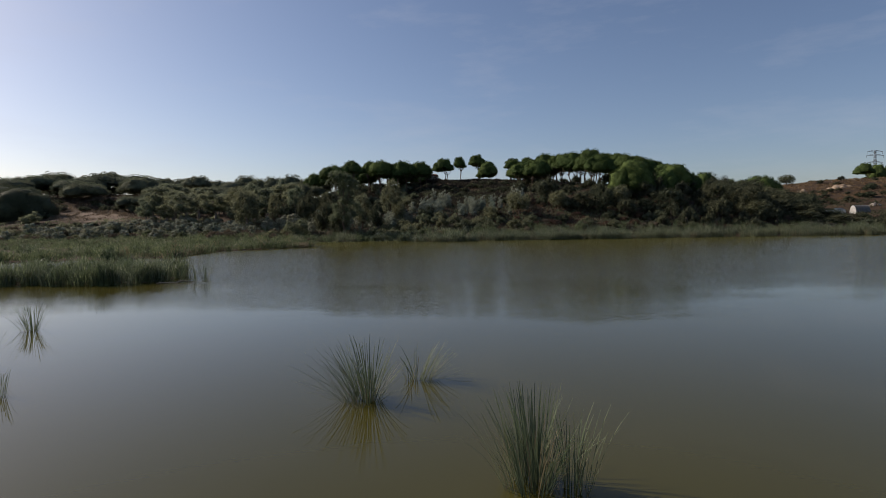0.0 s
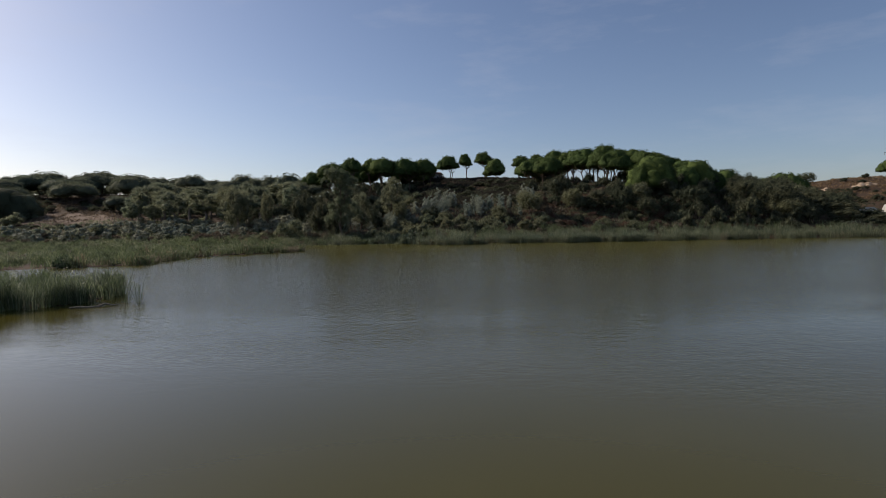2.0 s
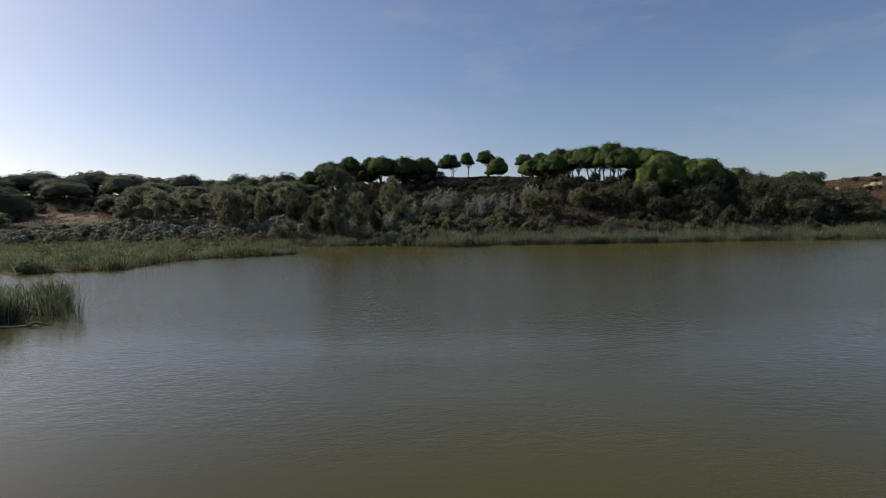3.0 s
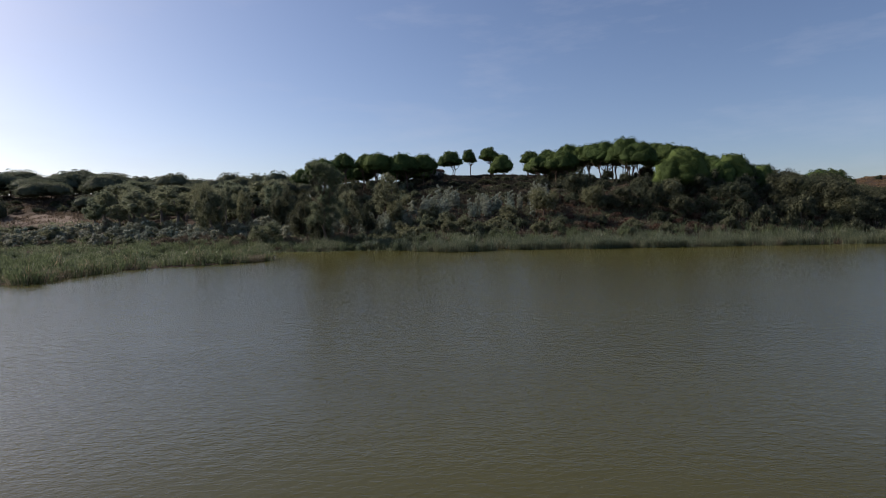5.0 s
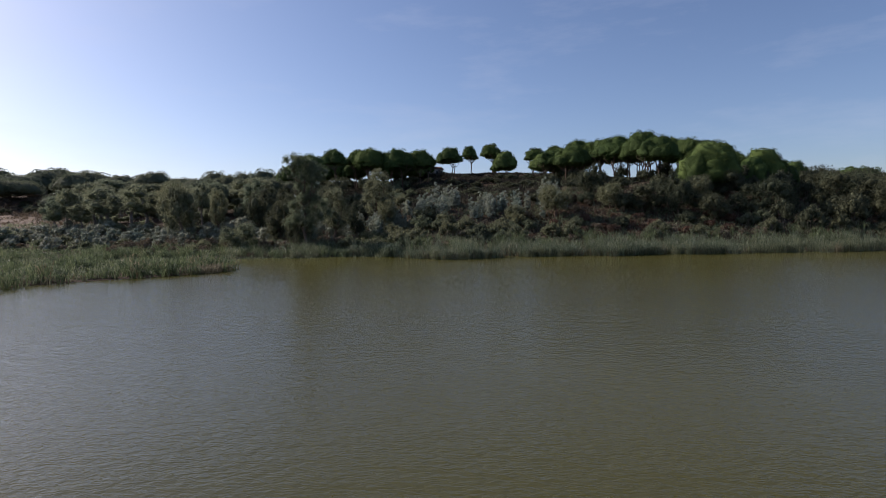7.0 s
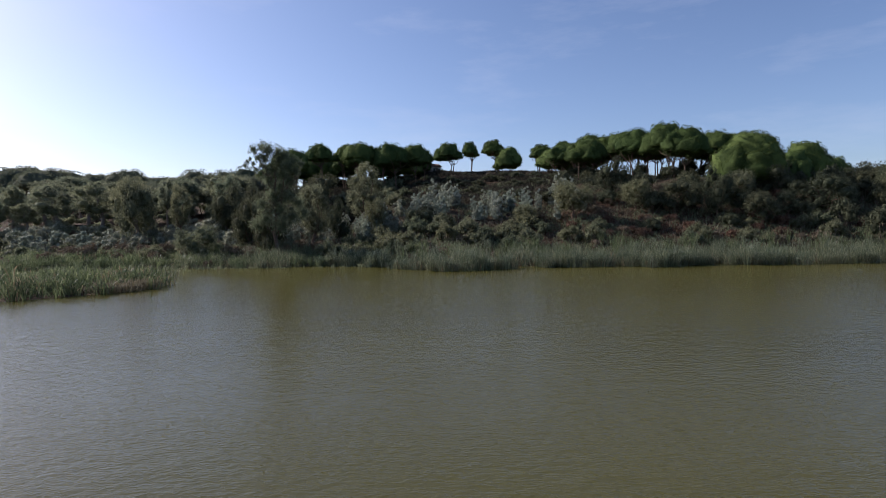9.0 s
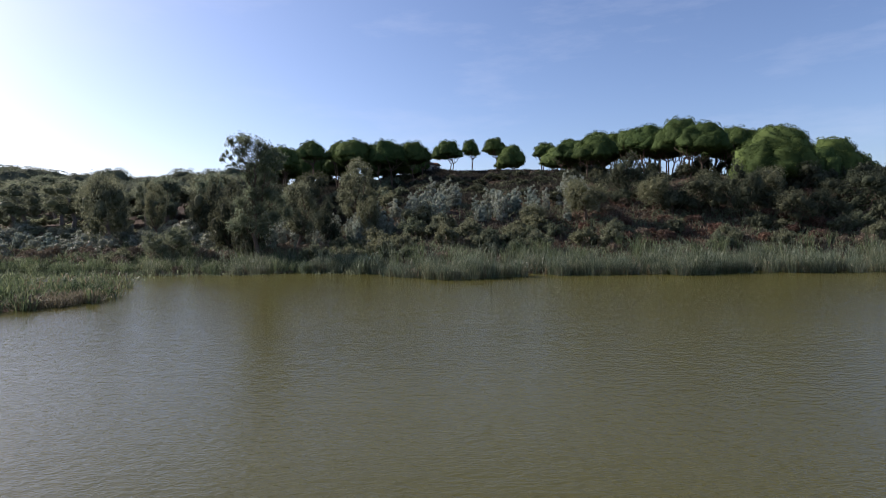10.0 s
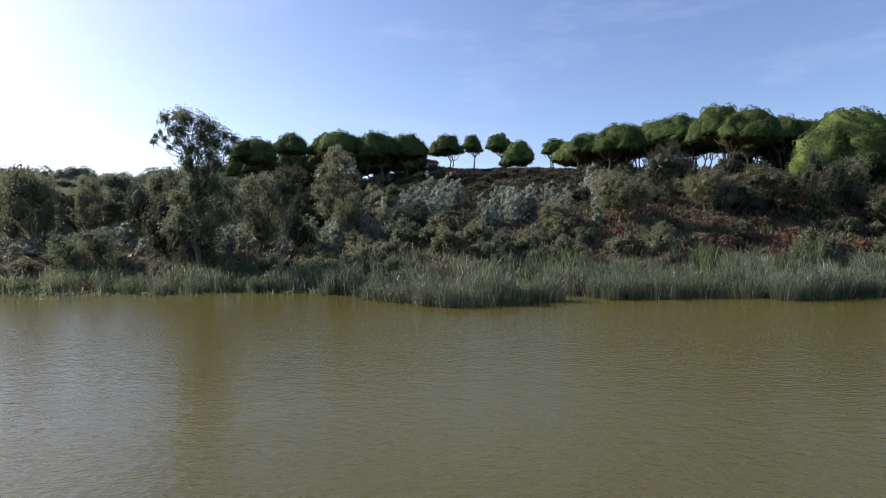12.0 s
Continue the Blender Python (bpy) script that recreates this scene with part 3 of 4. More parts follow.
GROVE = [
    (30.7, 182, 6.7, 23.7), (33.2, 172, 7.8, 23.3), (44.3, 192, 7.1, 27.0), (45.9, 186, 8.4, 26.9), (47.2, 179, 8.9, 26.3), (50.2, 172, 8.5, 26.3), (50.6, 163, 8.1, 23.9),
    (61.7, 172, 7.3, 24.6), (65.2, 172, 6.8, 24.1), (62.4, 185, 8.1, 26.4), (61.9, 176, 7.6, 24.2), (54.8, 188, 8.3, 27.4),
]
EAST = [(72.0, 160, 8.6, 20.4), (68.5, 157, 6.0, 18.4), (77.5, 162, 6.0, 18.0), (87.3, 172, 7.0, 18.9), (102.4, 186, 6.5, 17.6), (116.0, 190, 11.9, 19.0), (115.7, 200, 10.4, 18.0), (112.2, 180, 8.7, 17.8)]
FAR_HILL = [
    (-171.2, 225, 18.8, 23.7), (-166.7, 240, 22.6, 27.5), (-150.3, 235, 19.6, 24.7), (-154.1, 262, 21.9, 30.5), (-140.9, 262, 20.5, 28.2),
    (-129.0, 262, 16.4, 27.2), (-117.0, 262, 16.4, 26.2), (-102.2, 255, 16.0, 25.0), (-86.9, 245, 15.4, 23.5), (-66.8, 232, 9.7, 24.4),
    (-57.1, 222, 11.6, 23.6), (-48.6, 215, 11.2, 22.3), (-74.9, 235, 11.0, 23.3), (-197.7, 235, 24.5, 24.4), (-218.7, 240, 25.1, 26.1),
    (-170.2, 275, 17.2, 29.7), (-179.5, 268, 16.8, 28.2), (-160, 292, 18, 28.0), (-144, 290, 18, 27.0), (-128, 288, 18, 26.0), (-186, 290, 18, 27.0),
]
for x, y, w, top in SLIM:
    place(PINES[5], x, y, w, top)
SECOND_ROW = [(-44, 206, 9, 23.0), (-37, 200, 8, 23.2), (-31, 203, 9, 25.0), (-24, 202, 9, 25.5), (-18, 199, 9, 25.6), (-12, 200, 9, 25.0), (-6, 199, 8, 24.6), (-3.4, 203, 7, 24.4),
              (70, 184, 8, 23.0), (78, 180, 8, 21.0)]
# the grove behind, whose crowns close up into one canopy
GROVE_BACK = [
    (31.3, 196, 8.8, 24.4), (37.0, 205, 9.6, 25.7), (35.2, 188, 7.2, 24.2), (42.2, 200, 9.7, 26.4), (42.6, 192, 7.9, 25.7), (47.3, 196, 8.6, 27.1),
    (54.3, 205, 9.3, 28.4), (50.1, 188, 7.4, 26.5), (58.8, 200, 9.8, 28.2), (58.1, 192, 8.9, 27.4), (63.3, 196, 7.8, 27.8), (71.5, 205, 9.6, 28.5),
    (65.1, 188, 7.2, 26.6), (75.4, 200, 8.9, 27.1), (73.6, 192, 9.2, 26.1), (79.4, 196, 9.6, 25.7), (80.1, 188, 8.9, 23.2),
]
for x, y, w, top in RIDGE + SECOND_ROW + GROVE_BACK:
    pine(x, y, w, top)
for x, y, w, top in EAST:
    place(PINES[6], x, y, w * 1.2, top)
for x, y, w, top in GROVE:
    pine(x, y, w * 1.14, top)
for x, y, w, top in [(226.0, 280, 9.5, 31.0), (236.5, 284, 10.0, 30.6), (246.0, 288, 10.0, 30.4)]:
    pine(x, y, w, top)
for k, (x, y, w, top) in enumerate(FAR_HILL):
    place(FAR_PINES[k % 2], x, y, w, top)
place(BIG_PINE, 55.6, 150, 12.6, 20.6)

ROUND = [
    round_tree("poplar", 21, 3.4, 10.5, 3.2, 2800, "round-crowned grey-green tree at the edge of the marsh", M_GREEN, M_PALEBARK, 0.36, group="trees behind the marsh"),
    round_tree("poplar", 22, 3.2, 10.0, 3.4, 2800, "round-crowned grey-green tree at the edge of the marsh", M_GREEN, M_PALEBARK, 0.36, group="trees behind the marsh"),
]
MARSH_TREES = [
    (-73.2, 172, 7.6, 16.2), (-81.0, 172, 7.1, 16.3), (-54.5, 168, 4.0, 16.2), (-52.2, 172, 6.1, 16.7), (-41.5, 166, 5.8, 16.5),
    (-102.7, 200, 5.8, 18.4), (-94.8, 205, 11.1, 20.1), (-84.3, 205, 10.7, 19.3), (-65.2, 195, 10.2, 19.5), (-50.8, 190, 11.9, 19.3), (-84.0, 165, 5.7, 14.9),
]
for k, (x, y, w, top) in enumerate(MARSH_TREES):
    place(ROUND[k % 2], x, y, w, top)

OAKS = [
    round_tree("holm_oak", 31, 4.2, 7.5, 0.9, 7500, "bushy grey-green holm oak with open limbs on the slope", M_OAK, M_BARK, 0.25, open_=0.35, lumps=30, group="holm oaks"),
    # the next two have the slope's shade in their leaf colour
    round_tree("holm_oak", 32, 4.0, 7.0, 0.4, 4800, "dense holm oak, leaves darkened for the shaded slope", M_SHADE_EVERGREEN, M_BARK, 0.28, open_=0.15, lumps=18, group="holm oaks"),
    round_tree("holm_oak", 33, 4.0, 6.4, 0.4, 2400, "low dark holm oak among the scrub", M_SHADE_EVERGREEN, M_BARK, 0.34, open_=0.15, lumps=16, group="holm oaks"),
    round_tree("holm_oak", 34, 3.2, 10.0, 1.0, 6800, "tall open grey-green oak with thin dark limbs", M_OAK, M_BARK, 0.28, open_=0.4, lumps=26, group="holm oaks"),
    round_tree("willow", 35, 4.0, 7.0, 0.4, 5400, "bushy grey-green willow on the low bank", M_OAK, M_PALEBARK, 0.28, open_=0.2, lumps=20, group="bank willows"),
]
OAK_SPOTS = [
    (22.5, 140, 7.2, 11.9), (31.6, 150, 6.6, 16.7), (32.9, 142, 5.5, 12.0), (21.3, 152, 4.6, 9.8), (174.7, 264, 9.0, 24.6), (94.3, 142, 8.0, 10.0), (80, 132, 7.0, 8.6), (108, 162, 8.0, 12.4), (100, 158, 9.0, 13.0), (122, 182, 8.0, 13.2), (129, 186, 7.0, 11.8),
    (-27.4, 138, 6.4, 12.0), (-17.8, 139, 5.8, 12.6), (-22.6, 133, 5.0, 8.6), (-33.0, 132, 6.6, 5.6), (-51.2, 150, 8.4, 15.3), (-43.5, 150, 3.8, 13.6), (43.9, 138, 5.2, 14.0), (48.0, 141, 7.0, 13.0), (-34.0, 147, 6.4, 13.3), (-56.9, 159, 6.7, 16.4),
    (-11.0, 148, 6.8, 16.7), (-9.0, 144, 4.2, 9.8), (-1.6, 141, 5.0, 8.6), (15.0, 141, 4.6, 8.2), (-14.8, 143, 4.6, 9.6), (79.5, 146, 8.0, 13.6), (93.9, 170, 6.5, 17.3), (128.8, 186, 8.0, 12.2),
]
for k, (x, y, w, top) in enumerate(OAK_SPOTS):
    z = float(land(x, y))
    place(OAKS[3 if top - z > 1.7 * w else 4 if x < -36 else k % 2], x, y, w, max(top, z + 0.62 * w))


for x, y, w, top in [(117, 168, 9, 12.0), (114, 160, 7, 7.6), (112, 160, 9, 10.8), (113.5, 152, 6, 4.6), (104, 150, 9, 9.6), (97, 138, 9, 7.6), (103, 138, 8, 5.8), (109, 143, 7, 4.6), (90, 129, 8, 5.6),
                     (98, 129, 7, 3.8), (106, 131, 5, 3.2), (114, 142, 5, 3.4), (111, 174, 8, 12.4), (120, 178, 7, 10.8), (88, 136, 9, 9.0), (95, 148, 9, 11.0)]:
    place(OAKS[2], x, y, w, max(top, float(land(x, y)) + 0.35 * w))

place(LOW_PINE, -158, 196, 36, 20.6)
place(LOW_PINE, -140, 187, 23, 18.4)
place(LOW_PINE, -150, 178, 24, 13.5)
for x, y, w, top in [(112, 174, 9, 12.6), (119.6, 178, 8, 12.2), (126, 183, 8, 11.6), (133, 188, 6.5, 10.6), (107, 170, 8, 12.0)]:
    place(OAKS[2], x, y, w, top)
place(OAKS[2], -130.5, 184, 6.0, 10.6)


def gum_tree():
    """A tall ragged gum tree: leaning limbs, sparse hanging leaves, a bare dead branch."""
    rng = np.random.default_rng(41)
    trunk, crown = Shape(), Shape()
    tube(trunk, bent(rng, (0, 0, -0.3), (-0.6, 0, 8.0), 7, 0.03), np.linspace(0.34, 0.2, 7), 8)
    tips = [(-3.5, 0, 16.3, 0.8), (-2.4, 0.6, 16.7, 0.9), (-1.2, -0.4, 16.2, 1.1), (0.2, 0.3, 15.9, 1.0), (1.4, 0, 15.4, 0.9), (2.6, 0.2, 14.6, 0.8), (3.6, 0.2, 14.2, 0.7), (-1.9, 0, 15.0, 1.1),
            (0.1, 0.4, 14.6, 1.3), (1.7, -0.5, 13.8, 1.2), (3.0, -0.3, 13.0, 0.8), (-0.9, 0.2, 13.3, 1.2), (0.9, 0.2, 12.6, 1.2), (-4.9, 0.2, 14.0, 0.4), (-4.5, 0, 14.5, 0.4), (-4.1, 0.1, 14.9, 0.35), (-3.6, 0, 14.3, 0.4), (-3.2, 0.1, 13.4, 0.4), (-2.9, 0, 15.0, 0.6), (-2.4, 0, 13.9, 0.5), (-1.4, 0, 11.8, 1.0),
            (1.9, 0, 11.6, 1.0), (0.2, 0.5, 11.0, 1.2), (-0.6, -0.6, 9.6, 1.3), (1.4, 0, 9.4, 1.2), (0.2, 0, 7.6, 1.4),
            (-2.6, 0.4, 8.4, 1.1), (2.9, 0.5, 8.6, 1.2), (-2.0, -0.6, 6.2, 1.3), (2.4, -0.4, 6.4, 1.4), (3.9, 0.2, 7.0, 1.0), (0.6, -0.8, 5.2, 1.4), (-3.4, 0.2, 5.4, 1.1)]
    for x, y, z, r in tips:
        start = (-0.6 + 0.15 * x, 0, min(8.0, z - 2.0)) if x > -2.5 else (-0.8, 0, 12.0)
        tube(trunk, bent(rng, start, (x, y, z), 6, 0.07), np.linspace(0.13 if r > 0.7 else 0.055, 0.02, 6), 5)
    tube(trunk, bent(rng, (-0.8, 0, 8.6), (-3.9, 0, 12.0), 6, 0.05), np.linspace(0.06, 0.012, 6), 5)
    tube(trunk, bent(rng, (-1.6, 0, 9.8), (-3.0, 0, 12.6), 5, 0.06), np.linspace(0.05, 0.012, 5), 4)
    foliage(crown, [(x, y, z, r * 0.95) for x, y, z, r in tips], 21000, 0.31, 0.1, rng, up=0.0, spread=0.7, core=0, low=-1, flat=1.0, droop=0.8, fill=0.9, ragged=0.25)
    return plant("gum_tree", "tall ragged gum tree with hanging grey leaves on the bank", "tree", "", 9.5, 17.4,
                 [("trunk", trunk, M_BARK, ""), ("crown", crown, M_GUM, "")])


place(gum_tree(), -21.0, 131, 8.6, 17.0, turn=0)

SILVERS = [
    shrub("silver_shrub", 51, 1.3, 3.4, 900, "silvery white-leaved poplar sapling on the slope", M_SILVER, 0.24, 0.5, upright=1.0, group="silver saplings"),
    shrub("silver_shrub", 52, 1.5, 3.0, 860, "silvery white-leaved poplar sapling on the slope", M_SILVER, 0.24, 0.5, upright=0.7, group="silver saplings"),
    shrub("grey_shrub", 53, 1.9, 2.8, 760, "rounded grey-green saltbush behind the marsh", M_GREY, 0.25, 0.5, upright=0.3, group="grey shrubs", lumps=12),
]
BUSHES = [
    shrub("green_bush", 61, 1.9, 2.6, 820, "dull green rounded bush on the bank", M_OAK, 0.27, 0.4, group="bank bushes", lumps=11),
    shrub("dark_bush", 62, 2.2, 2.6, 760, "evergreen bush, leaves darkened for the shaded slope", M_SHADE_EVERGREEN, 0.28, 0.4, group="dark bushes", lumps=12),
    shrub("dry_bush", 63, 1.3, 1.4, 340, "withered brown bush on the slope", M_BROWN, 0.3, 0.26, core=0.5, group="dry bushes", lumps=8),
    shrub("bramble", 64, 1.6, 1.3, 850, "reddish bramble thicket on the slope", M_RED, 0.28, 0.45, core=0.6, group="brambles", lumps=9),
    # same bush as the next one, its leaf colour lightened for haze
    shrub("dusty_bush", 66, 2.6, 3.0, 460, "grey-green bush behind the marsh, its colour lightened towards haze", M_GREEN, 0.42, 0.42, group="dusty bushes", lumps=9),
    shrub("evergreen_bush", 65, 2.6, 3.0, 460, "evergreen bush on the far slope, leaves darkened for shade", M_SHADE_EVERGREEN, 0.42, 0.42, group="far evergreen bushes", lumps=9),
    shrub("marsh_bush", 67, 1.3, 1.5, 620, "bushy grey-green marsh plant among the reeds", M_MARSH, 0.26, 0.22, upright=0.4, core=0.5, group="marsh bushes", lumps=10),
]


def scatter(proto, count, x0, x1, y0, y1, w, h, seed, gap=1.6):
    """Strews copies over a stretch of the bank, kept apart from one another and out of some camera sight lines."""
    rng = np.random.default_rng(seed)
    got = []
    for _ in range(count * 12):
        if len(got) >= count:
            break
        x, y = rng.uniform(x0, x1), rng.uniform(y0, y1)
        # the field stays bare, and its front is cleared for the camera's view
        if in_field(x, y, 2.0) or (h > 1.4 and ((x + 102) / 13) ** 2 + ((y - 168) / 17) ** 2 < 1):
            continue
        # taller growth left out where it would hide the hut from the camera
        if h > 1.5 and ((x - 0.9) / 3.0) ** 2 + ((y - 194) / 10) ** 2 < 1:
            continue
        # tall growth ends at a bearing taken from the camera's view
        if x > 0.645 * y and y < 200 and h > 2:
            continue
        if all((x - a) ** 2 + (y - b) ** 2 > gap * gap for a, b in got):
            got.append((x, y))
            k = rng.uniform(0.75, 1.3)
            place(proto, x, y, w * k, height=h * k * rng.uniform(0.85, 1.15), turn=rng.uniform(0, 360))


scatter(SILVERS[0], 54, -34, 26, 142, 157, 2.6, 3.8, 1, 1.9)
scatter(SILVERS[1], 30, -14, 26, 143, 155, 3.0, 3.4, 2, 2.0)
scatter(SILVERS[2], 100, -112, -28, 142, 166, 4.0, 3.0, 3, 2.4)
scatter(SILVERS[1], 20, -70, -30, 146, 160, 3.2, 3.2, 44, 2.4)
scatter(BUSHES[0], 22, -14, 60, 126, 138, 3.8, 2.8, 4, 2.6)
scatter(BUSHES[0], 16, -30, -4, 158, 184, 4.4, 2.8, 5, 2.6)
scatter(BUSHES[1], 26, 26, 66, 134, 184, 4.4, 3.2, 25, 2.6)
scatter(BUSHES[0], 20, -14, 26, 128, 139, 4.0, 2.8, 26, 2.6)
scatter(BUSHES[5], 70, 58, 120, 121, 180, 5.6, 4.2, 6, 3.0)
scatter(BUSHES[5], 26, 92, 130, 122, 160, 4.6, 1.9, 39, 2.6)
scatter(BUSHES[4], 24, -190, -110, 258, 280, 8.0, 5.0, 40, 4.0)
scatter(BUSHES[2], 56, -32, 64, 126, 160, 2.8, 1.6, 7, 2.2)
scatter(BUSHES[3], 34, 18, 66, 128, 150, 3.2, 1.6, 8, 2.0)
scatter(SILVERS[2], 14, -56, -24, 140, 154, 4.0, 3.0, 9, 2.8)
scatter(BUSHES[4], 36, -190, -60, 148, 220, 6.0, 3.2, 10, 4.0)
scatter(BUSHES[4], 20, -120, -40, 170, 205, 5.0, 3.4, 28, 3.0)
scatter(BUSHES[0], 26, -110, -36, 142, 164, 3.6, 2.2, 11, 3.0)
scatter(BUSHES[4], 26, -48, -6, 172, 194, 4.6, 3.0, 12, 3.0)
scatter(BUSHES[2], 20, -6, 44, 186, 214, 2.6, 1.3, 27, 3.0)
scatter(OAKS[2], 8, 38, 60, 132, 147, 5.5, 4.6, 13, 4.0)
scatter(OAKS[2], 14, 60, 86, 132, 166, 6.5, 5.4, 14, 4.5)
scatter(OAKS[2], 22, 80, 132, 124, 182, 8.0, 6.4, 15, 5.0)
scatter(OAKS[2], 10, -44, -8, 158, 180, 7.0, 6.2, 17, 4.5)
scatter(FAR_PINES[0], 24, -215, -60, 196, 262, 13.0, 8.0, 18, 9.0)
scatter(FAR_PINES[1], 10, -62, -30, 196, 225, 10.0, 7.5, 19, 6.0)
scatter(ROUND[0], 14, -112, -44, 158, 196, 7.0, 9.0, 20, 5.0)
scatter(ROUND[1], 12, -108, -46, 168, 205, 8.0, 9.0, 21, 5.0)
scatter(BUSHES[2], 20, 92, 160, 120, 190, 3.0, 1.5, 30, 3.0)
scatter(BUSHES[5], 30, 150, 280, 205, 290, 5.0, 1.9, 31, 5.0)
scatter(BUSHES[1], 26, -132, -88, 148, 168, 3.6, 1.3, 33, 2.4)
scatter(BUSHES[1], 30, -150, -100, 200, 224, 5.0, 2.2, 34, 3.0)
scatter(BUSHES[2], 40, -130, -40, 138, 160, 3.0, 1.5, 35, 2.6)
scatter(BUSHES[5], 8, 32, 68, 164, 178, 4.0, 2.0, 36, 3.0)
scatter(BUSHES[2], 54, -56, -10, 130, 146, 3.0, 2.0, 37, 1.8)
scatter(SILVERS[0], 10, -24, -14, 141, 150, 2.6, 3.6, 38, 1.8)
scatter(BUSHES[0], 8, -48, -22, 131, 140, 4.0, 2.6, 47, 3.0)
scatter(BUSHES[4], 34, -260, -110, 272, 300, 10.0, 6.5, 42, 5.0)
scatter(BUSHES[2], 40, -160, -96, 192, 235, 3.6, 1.6, 43, 3.0)
for k in range(260):
    x, y = -24 - 90 * (k * 0.61803 % 1.0) ** 1.6, 66 + 62 * (k * 0.7548 % 1.0)
    if np.interp(y, MARSH_Y, MARSH_X) - x > 1.2 and math.sin(x * 0.83 + 1.1 * math.sin(y * 0.31)) * math.sin(y * 0.71 + 0.9 * math.sin(x * 0.23)) > 0.25:
        place(BUSHES[6], x, y, 2.2 + 1.4 * (k * 0.37 % 1.0), height=1.15 + 0.8 * (k * 0.53 % 1.0), turn=k * 47)
scatter(BUSHES[5], 44, 128, 196, 192, 226, 5.0, 2.2, 50, 3.2)
scatter(BUSHES[5], 46, -8, 36, 160, 194, 4.6, 1.5, 49, 2.6)
scatter(BUSHES[5], 9, 36, 52, 204, 214, 5.0, 3.4, 51, 2.6)
scatter(BUSHES[5], 8, 66, 86, 198, 212, 5.5, 4.2, 52, 2.8)
scatter(BUSHES[1], 18, -36, 2, 195, 206, 4.4, 2.6, 48, 2.0)
plant_out()


# low dry growth over the whole slope
def undergrowth(name, count, x0, x1, y0, y1, size, mat, label, seed, per=9):
    rng = np.random.default_rng(seed)
    x, y = rng.uniform(x0, x1, count), rng.uniform(y0, y1, count)
    keep = np.sin(x * 0.31 + seed) * np.sin(y * 0.37 + 2 * seed) + rng.normal(0, 0.5, count) > -0.25
    x, y = np.repeat(x[keep], per), np.repeat(y[keep], per)
    n = len(x)
    x, y = x + rng.normal(0, size * 0.5, n), y + rng.normal(0, size * 0.5, n)
    c = np.stack([x, y, land(x, y) + size * rng.uniform(0.05, 0.7, n)], 1)
    s = Shape()
    leaves(s, c, rng.normal(0, 0.6, (n, 3)) + [0, 0, 0.9], size, size * 0.22, rng)
    tagged(part(name, s, mat), label, "undergrowth", kind="stuff")


undergrowth("dry_undergrowth", 5200, -40, 75, 124, 160, 0.7, M_BROWN, "dry brown grass and litter covering the slope", 71)
# added dark growth where the ridge pines shade the slope
undergrowth("dark_heath", 7600, -34, 36, 157, 208, 0.9, M_RIDGE_SHADE, "brown scrub darkened for pine shade on the slope under the ridge", 79, per=12)
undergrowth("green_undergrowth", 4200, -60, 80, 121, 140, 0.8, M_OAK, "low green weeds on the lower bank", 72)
undergrowth("marsh_scrub", 4200, -190, -48, 126, 172, 0.9, M_OAK, "low dull green scrub on the flat behind the marsh", 76, per=8)
undergrowth("green_weeds", 2400, -110, -26, 118, 142, 0.8, M_MARSH, "fresh green weeds between the marsh and the scrub", 80, per=9)
undergrowth("hill_scrub", 3400, -210, -84, 172, 250, 1.0, M_BROWN, "dry brown scrub on the slope round the field", 77, per=8)
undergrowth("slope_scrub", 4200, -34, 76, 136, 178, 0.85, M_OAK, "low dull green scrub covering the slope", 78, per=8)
undergrowth("bank_scrub", 2600, 82, 175, 112, 205, 0.9, M_SHADE_EVERGREEN, "low grey-green scrub on the far bank", 75, per=8)
undergrowth("red_undergrowth", 2200, 15, 75, 126, 156, 0.6, M_RED, "reddish dead bramble growth on the slope", 73)
undergrowth("hill_grass", 8000, 140, 290, 205, 300, 0.8, M_ORANGE, "dry orange grass on the far hill", 74)


# ---------------------------------------------------------------- reeds
def reed_stand(name, cx, cy, high, per, spread, mat, label, seed, width=0.035, lean=0.35, foot=None):
    """Reeds in clumps round the points cx, cy, each fanning out from its middle."""
    rng = np.random.default_rng(seed + 500)
    k = np.repeat(np.arange(len(cx)), per)
    n = len(k)
    head = rng.uniform(0, 2 * np.pi, n)
    r = np.abs(rng.normal(0, 1, n))
    x, y = cx[k] + spread * 0.55 * r * np.cos(head), cy[k] + spread * 0.55 * r * np.sin(head)
    z = np.maximum(land(x, y), -0.25) if foot is None else np.full(n, foot)
    s = Shape()
    h = high[k] * rng.uniform(0.55, 1.05, n)
    tip = lean * (0.25 + 0.55 * r) * rng.uniform(0.4, 1.2, n)
    blades(s, np.stack([x, y, z], 1), h, tip, head, width * rng.uniform(0.6, 1.4, n), rng)
    # leaves that arch out of the upper stems
    up = rng.uniform(0.35, 0.9, n)
    lift = np.stack([x + np.cos(head) * tip * h * up ** 1.8, y + np.sin(head) * tip * h * up ** 1.8, z + h * up * 0.96], 1)
    blades(s, lift, 0.28 * high[k] * rng.uniform(0.6, 1.3, n), rng.uniform(0.25, 1.0, n), rng.uniform(0, 2 * np.pi, n), width * rng.uniform(0.8, 1.7, n), rng)
    return tagged(part(name, s, mat), label, "reeds", kind="stuff")


